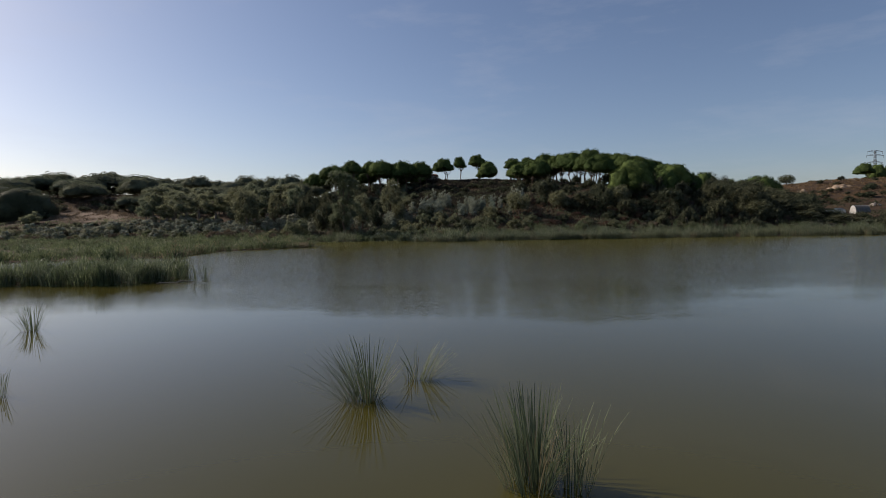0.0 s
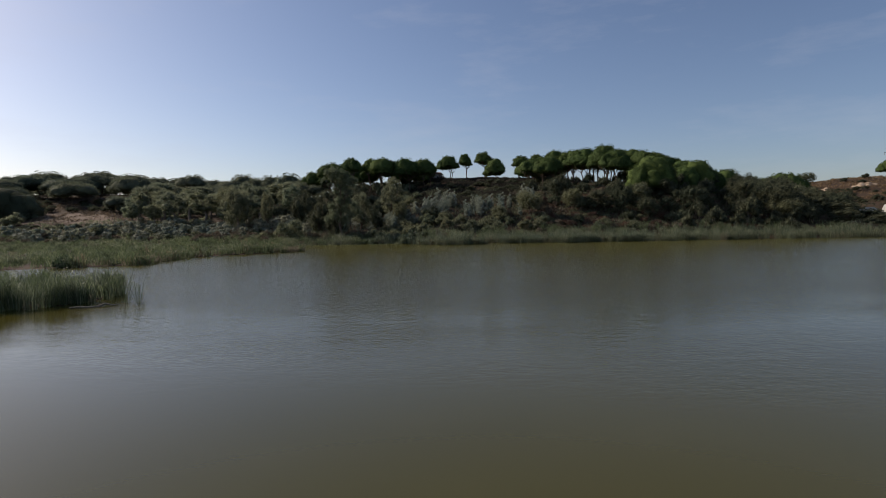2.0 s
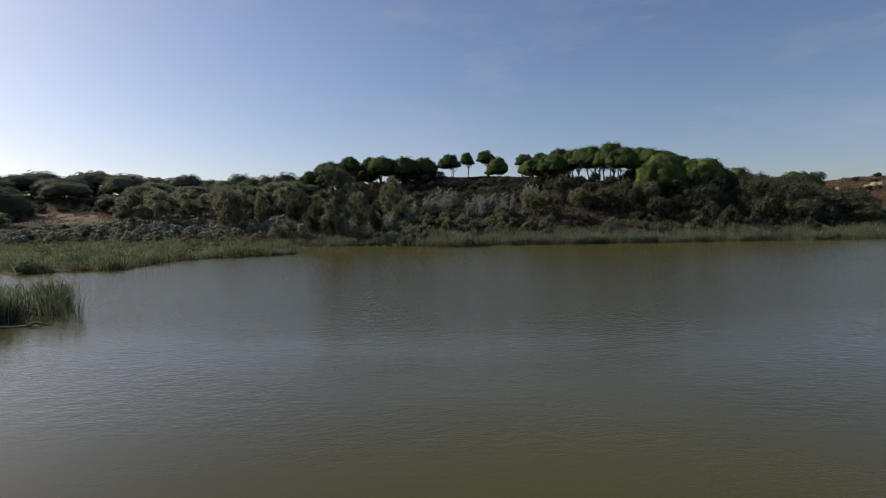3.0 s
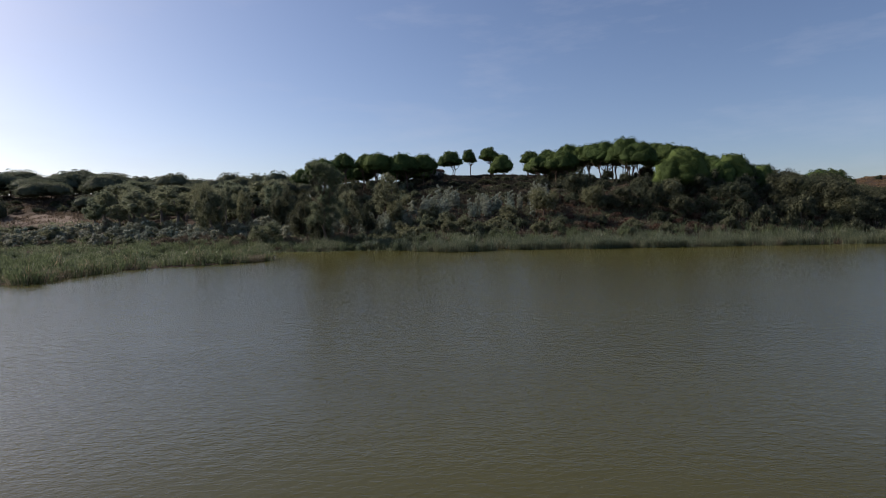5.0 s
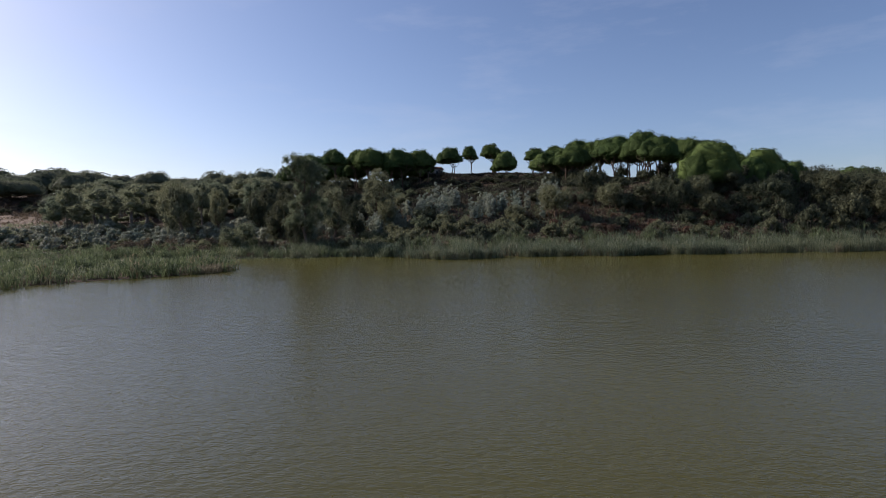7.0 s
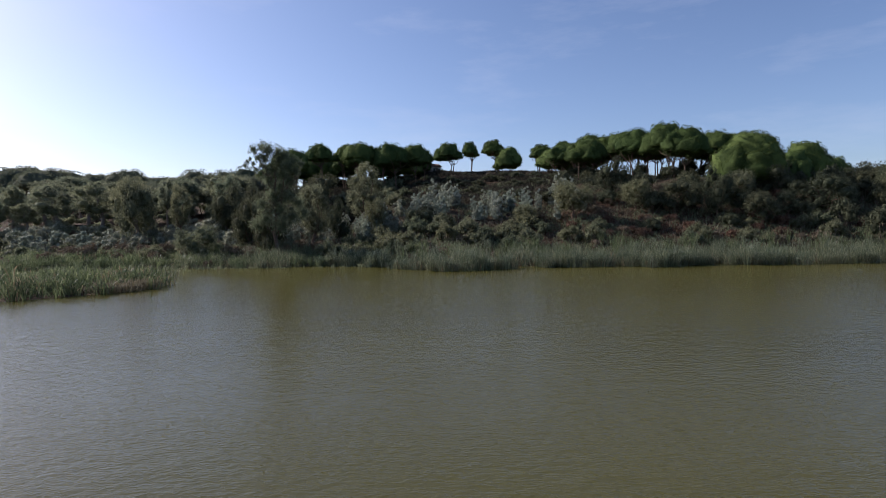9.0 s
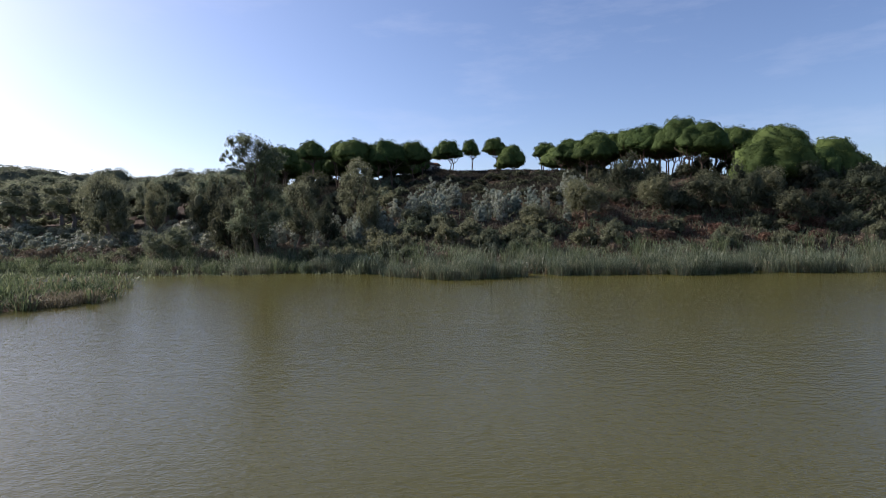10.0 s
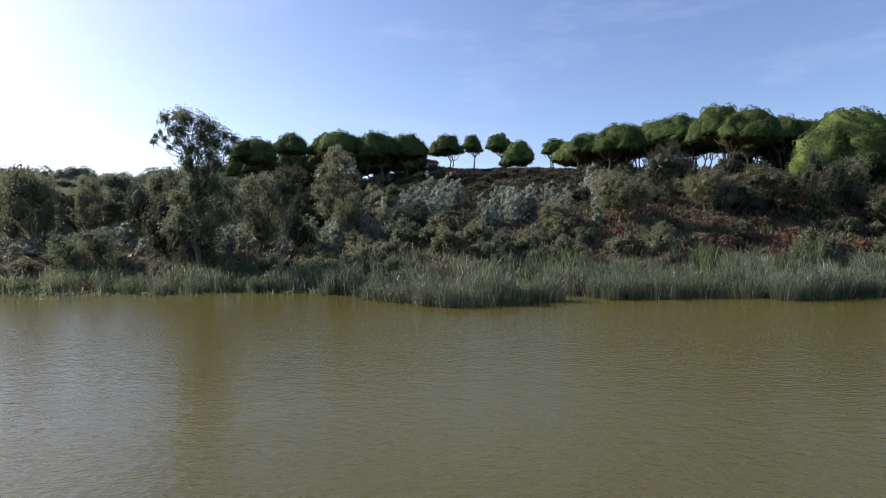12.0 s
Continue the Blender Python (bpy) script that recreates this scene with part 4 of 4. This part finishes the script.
def bank_reeds(name, x0, x1, y0, y1, count, high, per, mat, label, seed, width=0.04, lean=0.35, gaps=-0.7):
    """Reeds along the far bank, from y0 to y1 metres behind its front line, in uneven clumps."""
    rng = np.random.default_rng(seed)
    x = rng.uniform(x0, x1, count)
    d = y0 + (y1 - y0) * rng.beta(1.0, 1.2, count)
    tone = np.sin(x * 0.55 + 1.7 * np.sin(d * 0.5 + seed)) + 0.7 * np.sin(x * 1.7 + d + seed)
    keep = tone + rng.normal(0, 0.5, count) > gaps
    x, d, tone = x[keep], d[keep], tone[keep]
    edge = 0.8 * np.sin(x * 0.63 + 0.4) + 0.6 * np.sin(x * 1.9)
    y = np.interp(x, SHORE_X, SHORE_Y) + d + (edge if y0 < 2 else 0)
    reed_stand(name, x, y, high * (1 + 0.2 * tone) * rng.uniform(0.85, 1.15, len(x)), per, 0.55, mat, label, seed, width, lean)


REED_LABEL = "dense grey-green reeds along the water's edge"
bank_reeds("reed_bed", -33, 100, 0.3, 4.0, 760, 1.7, 26, M_REED, REED_LABEL, 81, 0.026, 0.4, gaps=-0.35)
bank_reeds("reed_bed", -33, 100, 3.0, 9.5, 640, 2.2, 22, M_REED, "taller green reeds behind the water's edge", 82, 0.028, 0.34, gaps=-0.3)
bank_reeds("reed_bed", 16, 100, 0.0, 3.0, 260, 2.1, 30, M_REED, "pale grey-green reeds along the water's edge", 85, 0.026, gaps=-0.2)
bank_reeds("reed_bed", -14, 48, -0.2, 2.4, 420, 1.9, 30, M_REED, "thick pale reeds standing out into the water", 87, 0.03, 0.5, gaps=0.0)
bank_reeds("dry_reed_fringe", -33, 100, 0.2, 2.0, 170, 1.2, 16, M_STRAW, "straw-coloured dead reeds at the waterline", 83, 0.024, gaps=0.1)
bank_reeds("bank_grass", -60, -13, 0.0, 8.0, 420, 1.5, 22, M_MARSH, "lush green grass and sedge on the low bank", 86, 0.045, 0.55, gaps=-1.2)
bank_reeds("cane_plumes", -33, 110, 6.0, 12.0, 300, 2.0, 26, M_MARSH, "leafy green cane among bushes on the bank", 84, 0.04, lean=0.5)

CLUMPS = [(2.6, 113.4, 1.9), (0.6, 114.6, 1.6), (4.4, 113.8, 1.8), (8.4, 115.6, 1.7), (13.5, 116.0, 1.7), (19.2, 116.6, 1.9), (24.3, 114.4, 2.1), (27.2, 115.0, 2.0), (31.5, 115.8, 1.9),
          (36.5, 115.4, 2.0), (-21.2, 123.4, 1.8), (-18.8, 124.0, 1.6), (-2.4, 117.2, 1.6), (42.0, 115.0, 2.0), (49.0, 114.8, 2.0)]
rng_c = np.random.default_rng(839)
for x in np.sort(rng_c.uniform(-14, 58, 30)):
    CLUMPS.append((float(x), float(np.interp(x, SHORE_X, SHORE_Y) - rng_c.uniform(-0.6, 1.5)), float(rng_c.uniform(1.5, 2.2))))
for k, (x, y, h) in enumerate(CLUMPS):
    rng = np.random.default_rng(840 + k)
    clump = tagged(new("reed_clump"), "bushy grey-green reed clump standing in the shallows", "reeds", "reed clumps")
    clump.matrix_basis = pose(x, y, -0.15)
    for nm, mat, n, hh in (("green_leaves", M_REED, 150, h), ("dry_leaves", M_STRAW, 34, h * 0.7)):
        s = Shape()
        a, r = rng.uniform(0, 2 * np.pi, n), np.sqrt(rng.uniform(0, 1, n))
        px, py = 0.75 * r * np.cos(a), 0.55 * r * np.sin(a)
        hs = hh * rng.uniform(0.6, 1.1, n) * (1.1 - 0.3 * r)
        blades(s, np.stack([px, py, 0 * px], 1), hs, 0.1 + 0.5 * r * rng.uniform(0.3, 1.2, n), a, rng.uniform(0.016, 0.035, n), rng)
        up = rng.uniform(0.45, 0.9, n)
        blades(s, np.stack([px, py, hs * up], 1), 0.3 * hs, rng.uniform(0.6, 1.6, n), rng.uniform(0, 2 * np.pi, n), rng.uniform(0.018, 0.04, n), rng)
        tagged(part(nm, s, mat, clump), kind="stuff")

# the low marsh that reaches out from the bank
rng_m = np.random.default_rng(91)
mx = np.concatenate([rng_m.uniform(-130, -22, 2600), rng_m.uniform(-60, -22, 2600)])
my = np.concatenate([rng_m.uniform(54, 150, 2600), rng_m.uniform(62, 138, 2600)])
rim = np.interp(my, MARSH_Y, MARSH_X) - mx
wet = np.where(my < 116, rim > -0.9, (land(mx, my) > -0.1) & (land(mx, my) < 3.4) & (mx < -32 - 0.5 * np.clip(my - 128, 0, 20)))
mx, my, rim = mx[wet], my[wet], rim[wet]
mound = np.sin(mx * 0.83 + 1.1 * np.sin(my * 0.31)) * np.sin(my * 0.71 + 0.9 * np.sin(mx * 0.23)) + 0.5 * np.sin(mx * 0.31 + 1) * np.sin(my * 0.37)
kept = mound + rng_m.normal(0, 0.35, len(mx)) > -0.5
mx, my, rim, mound = mx[kept], my[kept], rim[kept], mound[kept]
tall = 0.75 + 0.5 * np.exp(-np.clip(rim, 0, 50) / 5.0) + 0.62 * mound + rng_m.normal(0, 0.14, len(mx))
tall = np.clip(1.2 * tall, 0.4, 2.2)
drab = np.sin(mx * 0.17 + 2) * np.sin(my * 0.21) + rng_m.normal(0, 0.35, len(mx)) > 0.4
reed_stand("marsh_reeds", mx[~drab], my[~drab], tall[~drab] * 0.95, 15, 0.7, M_MARSH, "green marsh grass and reeds on the low spit", 92, 0.06, 0.85)
reed_stand("marsh_reeds", mx[drab], my[drab], tall[drab], 14, 0.7, M_REED, "grey-green reeds among the marsh grass", 94, 0.05, 0.7)
ix, iy = rng_m.uniform(-35.5, -19, 420), rng_m.uniform(40, 49.5, 420)
lumpy = np.sin(ix * 1.1 + 0.6) * np.sin(iy * 1.3 + ix * 0.4) + rng_m.normal(0, 0.45, len(ix))
wet = (land(ix, iy) > -0.1) & (lumpy > -0.55)
ix, iy, lumpy = ix[wet], iy[wet], lumpy[wet]
ih = np.clip(1.7 + 0.28 * lumpy + rng_m.normal(0, 0.12, len(ix)), 0.8, 2.3)
isles = rng_m.uniform(0, 1, len(ix)) < 0.5
reed_stand("island_reeds", ix[isles], iy[isles], ih[isles], 40, 0.42, M_MARSH, "stand of dark green reeds on a low islet", 93, 0.03, 0.36, foot=-0.05)
reed_stand("island_reeds", ix[~isles], iy[~isles], ih[~isles], 36, 0.5, M_REED, "paler grey-green reeds among the islet's stand", 96, 0.026, 0.42, foot=-0.05)
front = (rim < 7) & (rng_m.uniform(0, 1, len(mx)) < 0.22) & (np.sin(mx * 0.7) * np.sin(my * 0.5 + 1) > -0.2)
reed_stand("pale_reed_heads", mx[front], my[front], tall[front] * 1.08, 7, 0.6, M_STRAW, "pale dry seed heads among the marsh reeds", 97, 0.06, 0.6)
jy = np.concatenate([rng_m.uniform(97.5, 102, 90), rng_m.uniform(74, 90, 60)])
jx = np.interp(jy, MARSH_Y, MARSH_X) - np.abs(rng_m.normal(0, 1.6, 150)) + 0.3
reed_stand("dead_reed_heap", jx, jy, rng_m.uniform(0.6, 1.1, 150), 14, 0.6, M_STRAW, "pale flattened dead reeds at the tip of the spit", 95, 0.05, 1.1)

# ---------------------------------------------------------------- tufts standing in the water
BLADES = []
for k in range(10):
    rng_b = np.random.default_rng(700 + k)
    s = Shape()
    n_seg = 7
    u = np.linspace(0, 1, n_seg)
    curl = 0.05 + 0.022 * k
    mid = np.stack([curl * u ** 2.2, 0 * u, u * (1 - 0.3 * curl * u ** 2)], 1)
    half = 0.0105 * np.array([0.9, 1, 1, 1, 0.95, 0.85, 0.35])
    left, right = mid.copy(), mid.copy()
    left[:, 1] -= half
    right[:, 1] += half
    ridge = mid.copy()
    ridge[:, 0] += 0.0035 * (1 - u)
    v = np.concatenate([left, ridge, right])
    f = []
    for i in range(n_seg - 1):
        f += [(i, n_seg + i, n_seg + i + 1, i + 1), (n_seg + i, 2 * n_seg + i, 2 * n_seg + i + 1, n_seg + i + 1)]
    BLADES.append((s.add(v, f).mesh("blade", M_TUFT, True), Shape().add(v, f).mesh("dry_blade", M_STRAW, True)))


def reed_tuft(x, y, count, high, base, tilt, toward, bias, seed, label, dry=0.12, least=0.06):
    """A tuft of separate long leaves in the water. tilt: widest lean in degrees; toward: heading most leaves favour; bias: how much."""
    rng = np.random.default_rng(seed)
    root = tagged(new("reed_tuft"), label, "reeds", "reed tufts in the water")
    root.matrix_basis = pose(x, y, 0)
    for _ in range(count):
        a = rng.uniform(0, 360)
        r = math.sqrt(rng.uniform(0, 1))
        bx, by = base * r * math.cos(radians(a)), base * r * math.sin(radians(a))
        lean = tilt * (least + (1 - least) * r ** 2 * rng.uniform(0.3, 1.0))
        vx, vy = r * math.cos(radians(a)) + bias * math.cos(radians(toward)), r * math.sin(radians(a)) + bias * math.sin(radians(toward))
        head = math.degrees(math.atan2(vy, vx)) + rng.normal(0, 12)
        is_dry = rng.uniform() < dry
        h = high * rng.uniform(0.6, 1.05) * (0.75 if is_dry else 1)
        blade = new("dry_blade" if is_dry else "blade", BLADES[int(rng.integers(0, 10))][1 if is_dry else 0])
        blade.parent = root
        blade.matrix_basis = Matrix.LocRotScale((bx, by, -0.12), Euler((0, radians(lean), radians(head))), (h, rng.uniform(0.55, 0.95), h))
    return root


TUFT = "tuft of long green reed leaves fanning out of the water"
reed_tuft(-1.86, 13.1, 190, 1.8, 0.4, 70, 185, 0.5, 801, TUFT, 0.14)
reed_tuft(-0.42, 14.65, 70, 1.35, 0.24, 74, 0, 0.7, 802, "small tuft of reed leaves bent low over the water", 0.1, 0.2)
reed_tuft(-0.75, 14.6, 14, 0.75, 0.12, 24, 90, 0.1, 803, "few short upright reed leaves standing in the water", 0.3)
reed_tuft(1.47, 8.6, 210, 1.72, 0.42, 34, 180, 0.25, 804, "large dense tuft of tall green and dry reed leaves", 0.2)
reed_tuft(2.15, 8.35, 44, 1.6, 0.28, 20, 0, 0.3, 805, "sparse tuft of tall upright reed leaves", 0.2)
reed_tuft(-17.2, 23.1, 70, 1.5, 0.3, 48, 180, 0.2, 806, TUFT)
reed_tuft(-11.4, 14.0, 22, 0.95, 0.2, 28, 0, 0.1, 807, "small upright tuft of reed leaves")
reed_tuft(-14.6, 17.2, 40, 1.6, 0.3, 46, 0, 0.3, 808, TUFT)
reed_tuft(-18.9, 43.0, 34, 1.7, 0.22, 20, 180, 0.3, 809, "few thin reed stems rising from the water")
reed_tuft(-18.0, 42.8, 40, 1.75, 0.24, 22, 0, 0.2, 810, "few thin reed stems rising from the water")
reed_tuft(-20.2, 43.8, 36, 1.7, 0.3, 24, 0, 0.3, 811, "few thin reed stems rising from the water")

log = Shape()
rng_l = np.random.default_rng(61)
tube(log, bent(rng_l, (-20.9, 40.9, 0.03), (-18.5, 41.7, 0.06), 7, 0.03), [0.03, 0.07, 0.08, 0.08, 0.07, 0.05, 0.02], 7)
tube(log, bent(rng_l, (-19.6, 41.3, 0.05), (-19.2, 41.6, 0.35), 4, 0.05), [0.03, 0.025, 0.02, 0.008], 5)
tagged(part("driftwood", log, M_WOOD, smooth=True), "dark floating branch lying by the reed islet", "driftwood")
wood = Shape()
for k in range(5):
    x, y = -30.5 + 0.5 * k, 124.2 + 0.25 * (k % 3)
    tube(wood, bent(rng_l, (x, y, 0.0), (x + rng_l.uniform(-1, 1.2), y + rng_l.uniform(-0.3, 0.3), rng_l.uniform(0.1, 0.6)), 5, 0.08), [0.05, 0.045, 0.04, 0.03, 0.01], 5)
tagged(part("dead_branches", wood, M_WOOD, smooth=True), "pale dead branches lying at the waterline", "driftwood")

# ---------------------------------------------------------------- far right: tunnel, rubble, cliff, pylon


def half_barrel(length, r, n=14):
    """The curved skin of a tunnel house, with a little sag between its hoops."""
    s = Shape()
    a = np.linspace(0, np.pi, n)
    xs = np.linspace(0, length, 25)
    V = np.array([[(x, r * math.cos(t), r * 1.9 * math.sin(t) * (1 - 0.025 * math.sin(x * 2.6) ** 2)) for t in a] for x in xs])
    k = (np.arange(24)[:, None] * n + np.arange(n - 1)[None]).ravel()
    return s.add(V, np.stack([k, k + 1, k + n + 1, k + n], 1))


tunnel = tagged(new("polytunnel"), "white plastic polytunnel with arched end on the far bank", "greenhouse")
tunnel.matrix_basis = pose(138.6, 176, float(land(138.6, 176)) - 0.1, 0, 0, 0)
part("cover", half_barrel(4.8, 1.5), M_COVER, tunnel, "dirty grey plastic cover", smooth=True)
end = Shape()
ang = np.linspace(0, np.pi, 14)
end.add([(-0.03, 0, 0)] + [(-0.03, 1.48 * math.cos(t), 2.82 * math.sin(t)) for t in ang], tris=[(0, i + 1, i + 2) for i in range(13)])
part("end_wall", end, M_SHEET, tunnel)
for k in range(6):
    hoop = Shape()
    tube(hoop, [(0.05 + 0.94 * k, 1.53 * math.cos(t), 2.88 * math.sin(t)) for t in ang], [0.035] * 14, 5)
    part("hoop", hoop, M_STEEL, tunnel, smooth=True)


def slab(w, d, h, seed):
    """A dented sheet or block with softened edges."""
    rng = np.random.default_rng(seed)
    bm = bmesh.new()
    bmesh.ops.create_cube(bm, size=1.0)
    bmesh.ops.scale(bm, vec=(w, d, h), verts=bm.verts)
    bmesh.ops.bevel(bm, geom=bm.edges[:], offset=min(w, d, h) * 0.15, segments=1, affect="EDGES")
    bmesh.ops.subdivide_edges(bm, edges=bm.edges[:], cuts=1)
    for v in bm.verts:
        v.co += Vector(rng.normal(0, 1, 3)) * 0.02 * max(w, h)
    me = bpy.data.meshes.new("panel")
    bm.to_mesh(me)
    bm.free()
    me.materials.append(M_SHEET)
    return me


for k, (x, y, w, h, lean) in enumerate([(125.4, 176, 2.4, 1.2, 14), (128.2, 177, 1.6, 0.9, -10), (131.0, 176.4, 2.0, 1.1, 20), (133.6, 176, 2.6, 1.5, 8), (136.0, 177, 2.0, 1.3, -14)]):
    ob = new("scrap_panel", slab(w * 1.3, 0.12, h * 1.3, 900 + k))
    ob.matrix_basis = pose(x, y, float(land(x, y)) + h * 0.62, lean, 0, 10 * k - 20)
    tagged(ob, "weathered white scrap panel leaning on the bank", "panel", "scrap panels")

heap = Shape()
rng_h = np.random.default_rng(66)
for k in range(26):
    r = rng_h.uniform(0.3, 0.8)
    x, y = rng_h.normal(0, 2.6), rng_h.normal(0, 1.2)
    heap.add(0.62 * ICO_V * r * [1, 0.8, 0.7] * (1 + 0.25 * np.sin(ICO_V @ rng_h.normal(0, 4, 3)))[:, None] + [0.62 * x, 0.62 * y, 0.62 * max(0.2, 2.2 - 0.5 * abs(x) - 0.5 * abs(y))], tris=ICO_F)
ob = part("rubble_heap", heap, M_RUBBLE)
ob.matrix_basis = pose(157.6, 190, float(land(157.6, 190)) - 0.2)
tagged(ob, "pale heap of rubble on the far bank", "rubble")


def outcrop(x0, x1, y0, y1, seed):
    def height(x, y):
        u, v = (x - x0) / (x1 - x0), (y - y0) / (y1 - y0)
        dome = np.clip(np.sin(np.pi * u), 0, 1) * np.clip(np.sin(np.pi * v), 0, 1)
        return land(x, y) - 0.5 + 1.5 * dome ** 0.6 + 0.45 * np.sin(x * 1.9 + seed) * np.sin(y * 1.3)
    ob = sheet(np.linspace(x0, x1, 26), np.linspace(y0, y1, 16), height, M_CLIFF, "sand_cliff")
    return tagged(ob, "pale eroded sandy cliff on the orange hillside", "cliff")


outcrop(172, 181.5, 229, 235, 1)
outcrop(161, 165, 234, 238, 2)

pylon = tagged(new("power_pylon"), "grey steel lattice power pylon on the skyline", "pylon")
gz = float(land(347, 420))
pylon.matrix_basis = pose(347.4, 420, gz, 0, 0, 12)
HT = 54.0 - gz
tower = Shape()
for sx, sy in ((-1, -1), (1, -1), (1, 1), (-1, 1)):
    tube(tower, [(sx * 3.2, sy * 3.2, -0.5), (sx * 0.9, sy * 0.9, HT * 0.62), (sx * 0.35, sy * 0.35, HT)], [0.16, 0.13, 0.1], 4)
levels = np.linspace(0, HT, 13)
for za, zb in zip(levels[:-1], levels[1:]):
    ra, rb = (np.interp(z, [0, HT * 0.62, HT], [3.2, 0.9, 0.35]) for z in (za, zb))
    for (ax, ay), (bx, by) in (((-1, -1), (1, -1)), ((1, -1), (1, 1)), ((1, 1), (-1, 1)), ((-1, 1), (-1, -1))):
        tube(tower, [(ax * ra, ay * ra, za), (bx * rb, by * rb, zb)], [0.07, 0.07], 3)
        tube(tower, [(bx * ra, by * ra, za), (ax * rb, ay * rb, zb)], [0.07, 0.07], 3)
part("tower", tower, M_STEEL, pylon)
for z, w in ((HT - 1.2, 7.5), (HT - 4.2, 8.8), (HT - 9.6, 7.8)):
    arm = Shape()
    for sgn in (-1, 1):
        for off in (-0.4, 0.4):
            tube(arm, [(0, off, z), (sgn * w, 0, z + 0.5)], [0.12, 0.08], 4)
            tube(arm, [(0, off, z + 1.6), (sgn * w, 0, z + 0.5)], [0.1, 0.08], 4)
        for f in (0.25, 0.5, 0.75):
            tube(arm, [(sgn * w * f, 0.4 * (1 - f), z + 0.5 * f), (sgn * w * f, 0.4 * (1 - f), z + 1.6 - 1.1 * f)], [0.06, 0.06], 3)
    crossarm = part("crossarm", arm, M_STEEL, pylon)
    for sgn in (-1, 1):
        string = Shape()
        drop = np.linspace(z + 0.5, z - 1.4, 15)
        tube(string, [(sgn * w * 0.97, 0, d) for d in drop], [0.05 + 0.1 * (k % 2) for k in range(15)], 6)
        part("insulator", string, M_STEEL, crossarm)


# ---------------------------------------------------------------- small houses half hidden among the pines
M_WALL = plain_material("limewashed_wall", (0.52, 0.47, 0.42), 0.85, 0.3, 0.8)
M_ROOF = plain_material("old_roof_tiles", (0.16, 0.085, 0.055), 0.85, 0.4, 2.0)
M_PANE = plain_material("dark_window_glass", (0.02, 0.022, 0.025), 0.1, 0.2)
M_DOOR = plain_material("weathered_door", (0.09, 0.06, 0.04), 0.7, 0.3)


def box(shape, x0, x1, y0, y1, z0, z1):
    v = [(x, y, z) for z in (z0, z1) for x, y in ((x0, y0), (x1, y0), (x1, y1), (x0, y1))]
    shape.add(v, [(0, 3, 2, 1), (4, 5, 6, 7), (0, 1, 5, 4), (1, 2, 6, 5), (2, 3, 7, 6), (3, 0, 4, 7)])
    return shape


def house(x, y, w, d, h, turn, label):
    """A plain gabled house with a door and windows set into its front."""
    root = tagged(new("house"), label, "house", "houses among the pines")
    root.matrix_basis = pose(x, y, float(land(x, y)) - 0.2, 0, 0, turn)
    wall = Shape()
    box(wall, -w / 2, w / 2, -d / 2, d / 2, 0, h)
    wall.add([(-w / 2, -d / 2, h), (-w / 2, d / 2, h), (-w / 2, 0, h + d * 0.3), (w / 2, -d / 2, h), (w / 2, d / 2, h), (w / 2, 0, h + d * 0.3)], tris=[(0, 2, 1), (3, 4, 5)])
    part("wall", wall, M_WALL, root)
    roof = Shape()
    for sgn in (-1, 1):
        a, b = (sgn * (d / 2 + 0.3), h - 0.15), (0, h + d * 0.3 + 0.03)
        v = [(x0, yy, zz + dz) for dz in (0.0, 0.14) for x0 in (-w / 2 - 0.25, w / 2 + 0.25) for yy, zz in (a, b)]
        roof.add(v, [(0, 1, 3, 2), (4, 6, 7, 5), (0, 2, 6, 4), (1, 5, 7, 3), (0, 4, 5, 1), (2, 3, 7, 6)])
    part("roof", roof, M_ROOF, root)
    part("door", box(Shape(), -0.45, 0.45, -d / 2 - 0.05, -d / 2 + 0.02, 0.2, 2.2), M_DOOR, root)
    for k in (-1, 1):
        cx = k * w * 0.3
        frame_piece = Shape()
        for bx in ((cx - 0.45, cx + 0.45, 1.95, 2.05), (cx - 0.45, cx + 0.45, 0.95, 1.05), (cx - 0.45, cx - 0.37, 1.05, 1.95), (cx + 0.37, cx + 0.45, 1.05, 1.95)):
            box(frame_piece, bx[0], bx[1], -d / 2 - 0.06, -d / 2 + 0.01, bx[2], bx[3])
        win = part("window", frame_piece, M_SHEET, root)
        part("pane", box(Shape(), cx - 0.37, cx + 0.37, -d / 2 - 0.02, -d / 2 + 0.01, 1.05, 1.95), M_PANE, win)


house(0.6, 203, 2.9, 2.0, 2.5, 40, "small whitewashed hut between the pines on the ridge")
# walls raised so the roof stands at the right height from the camera
house(-158.5, 256, 9.0, 5.0, 5.0, -30, "pinkish farmhouse half hidden by far pines, heightened to fit the view")
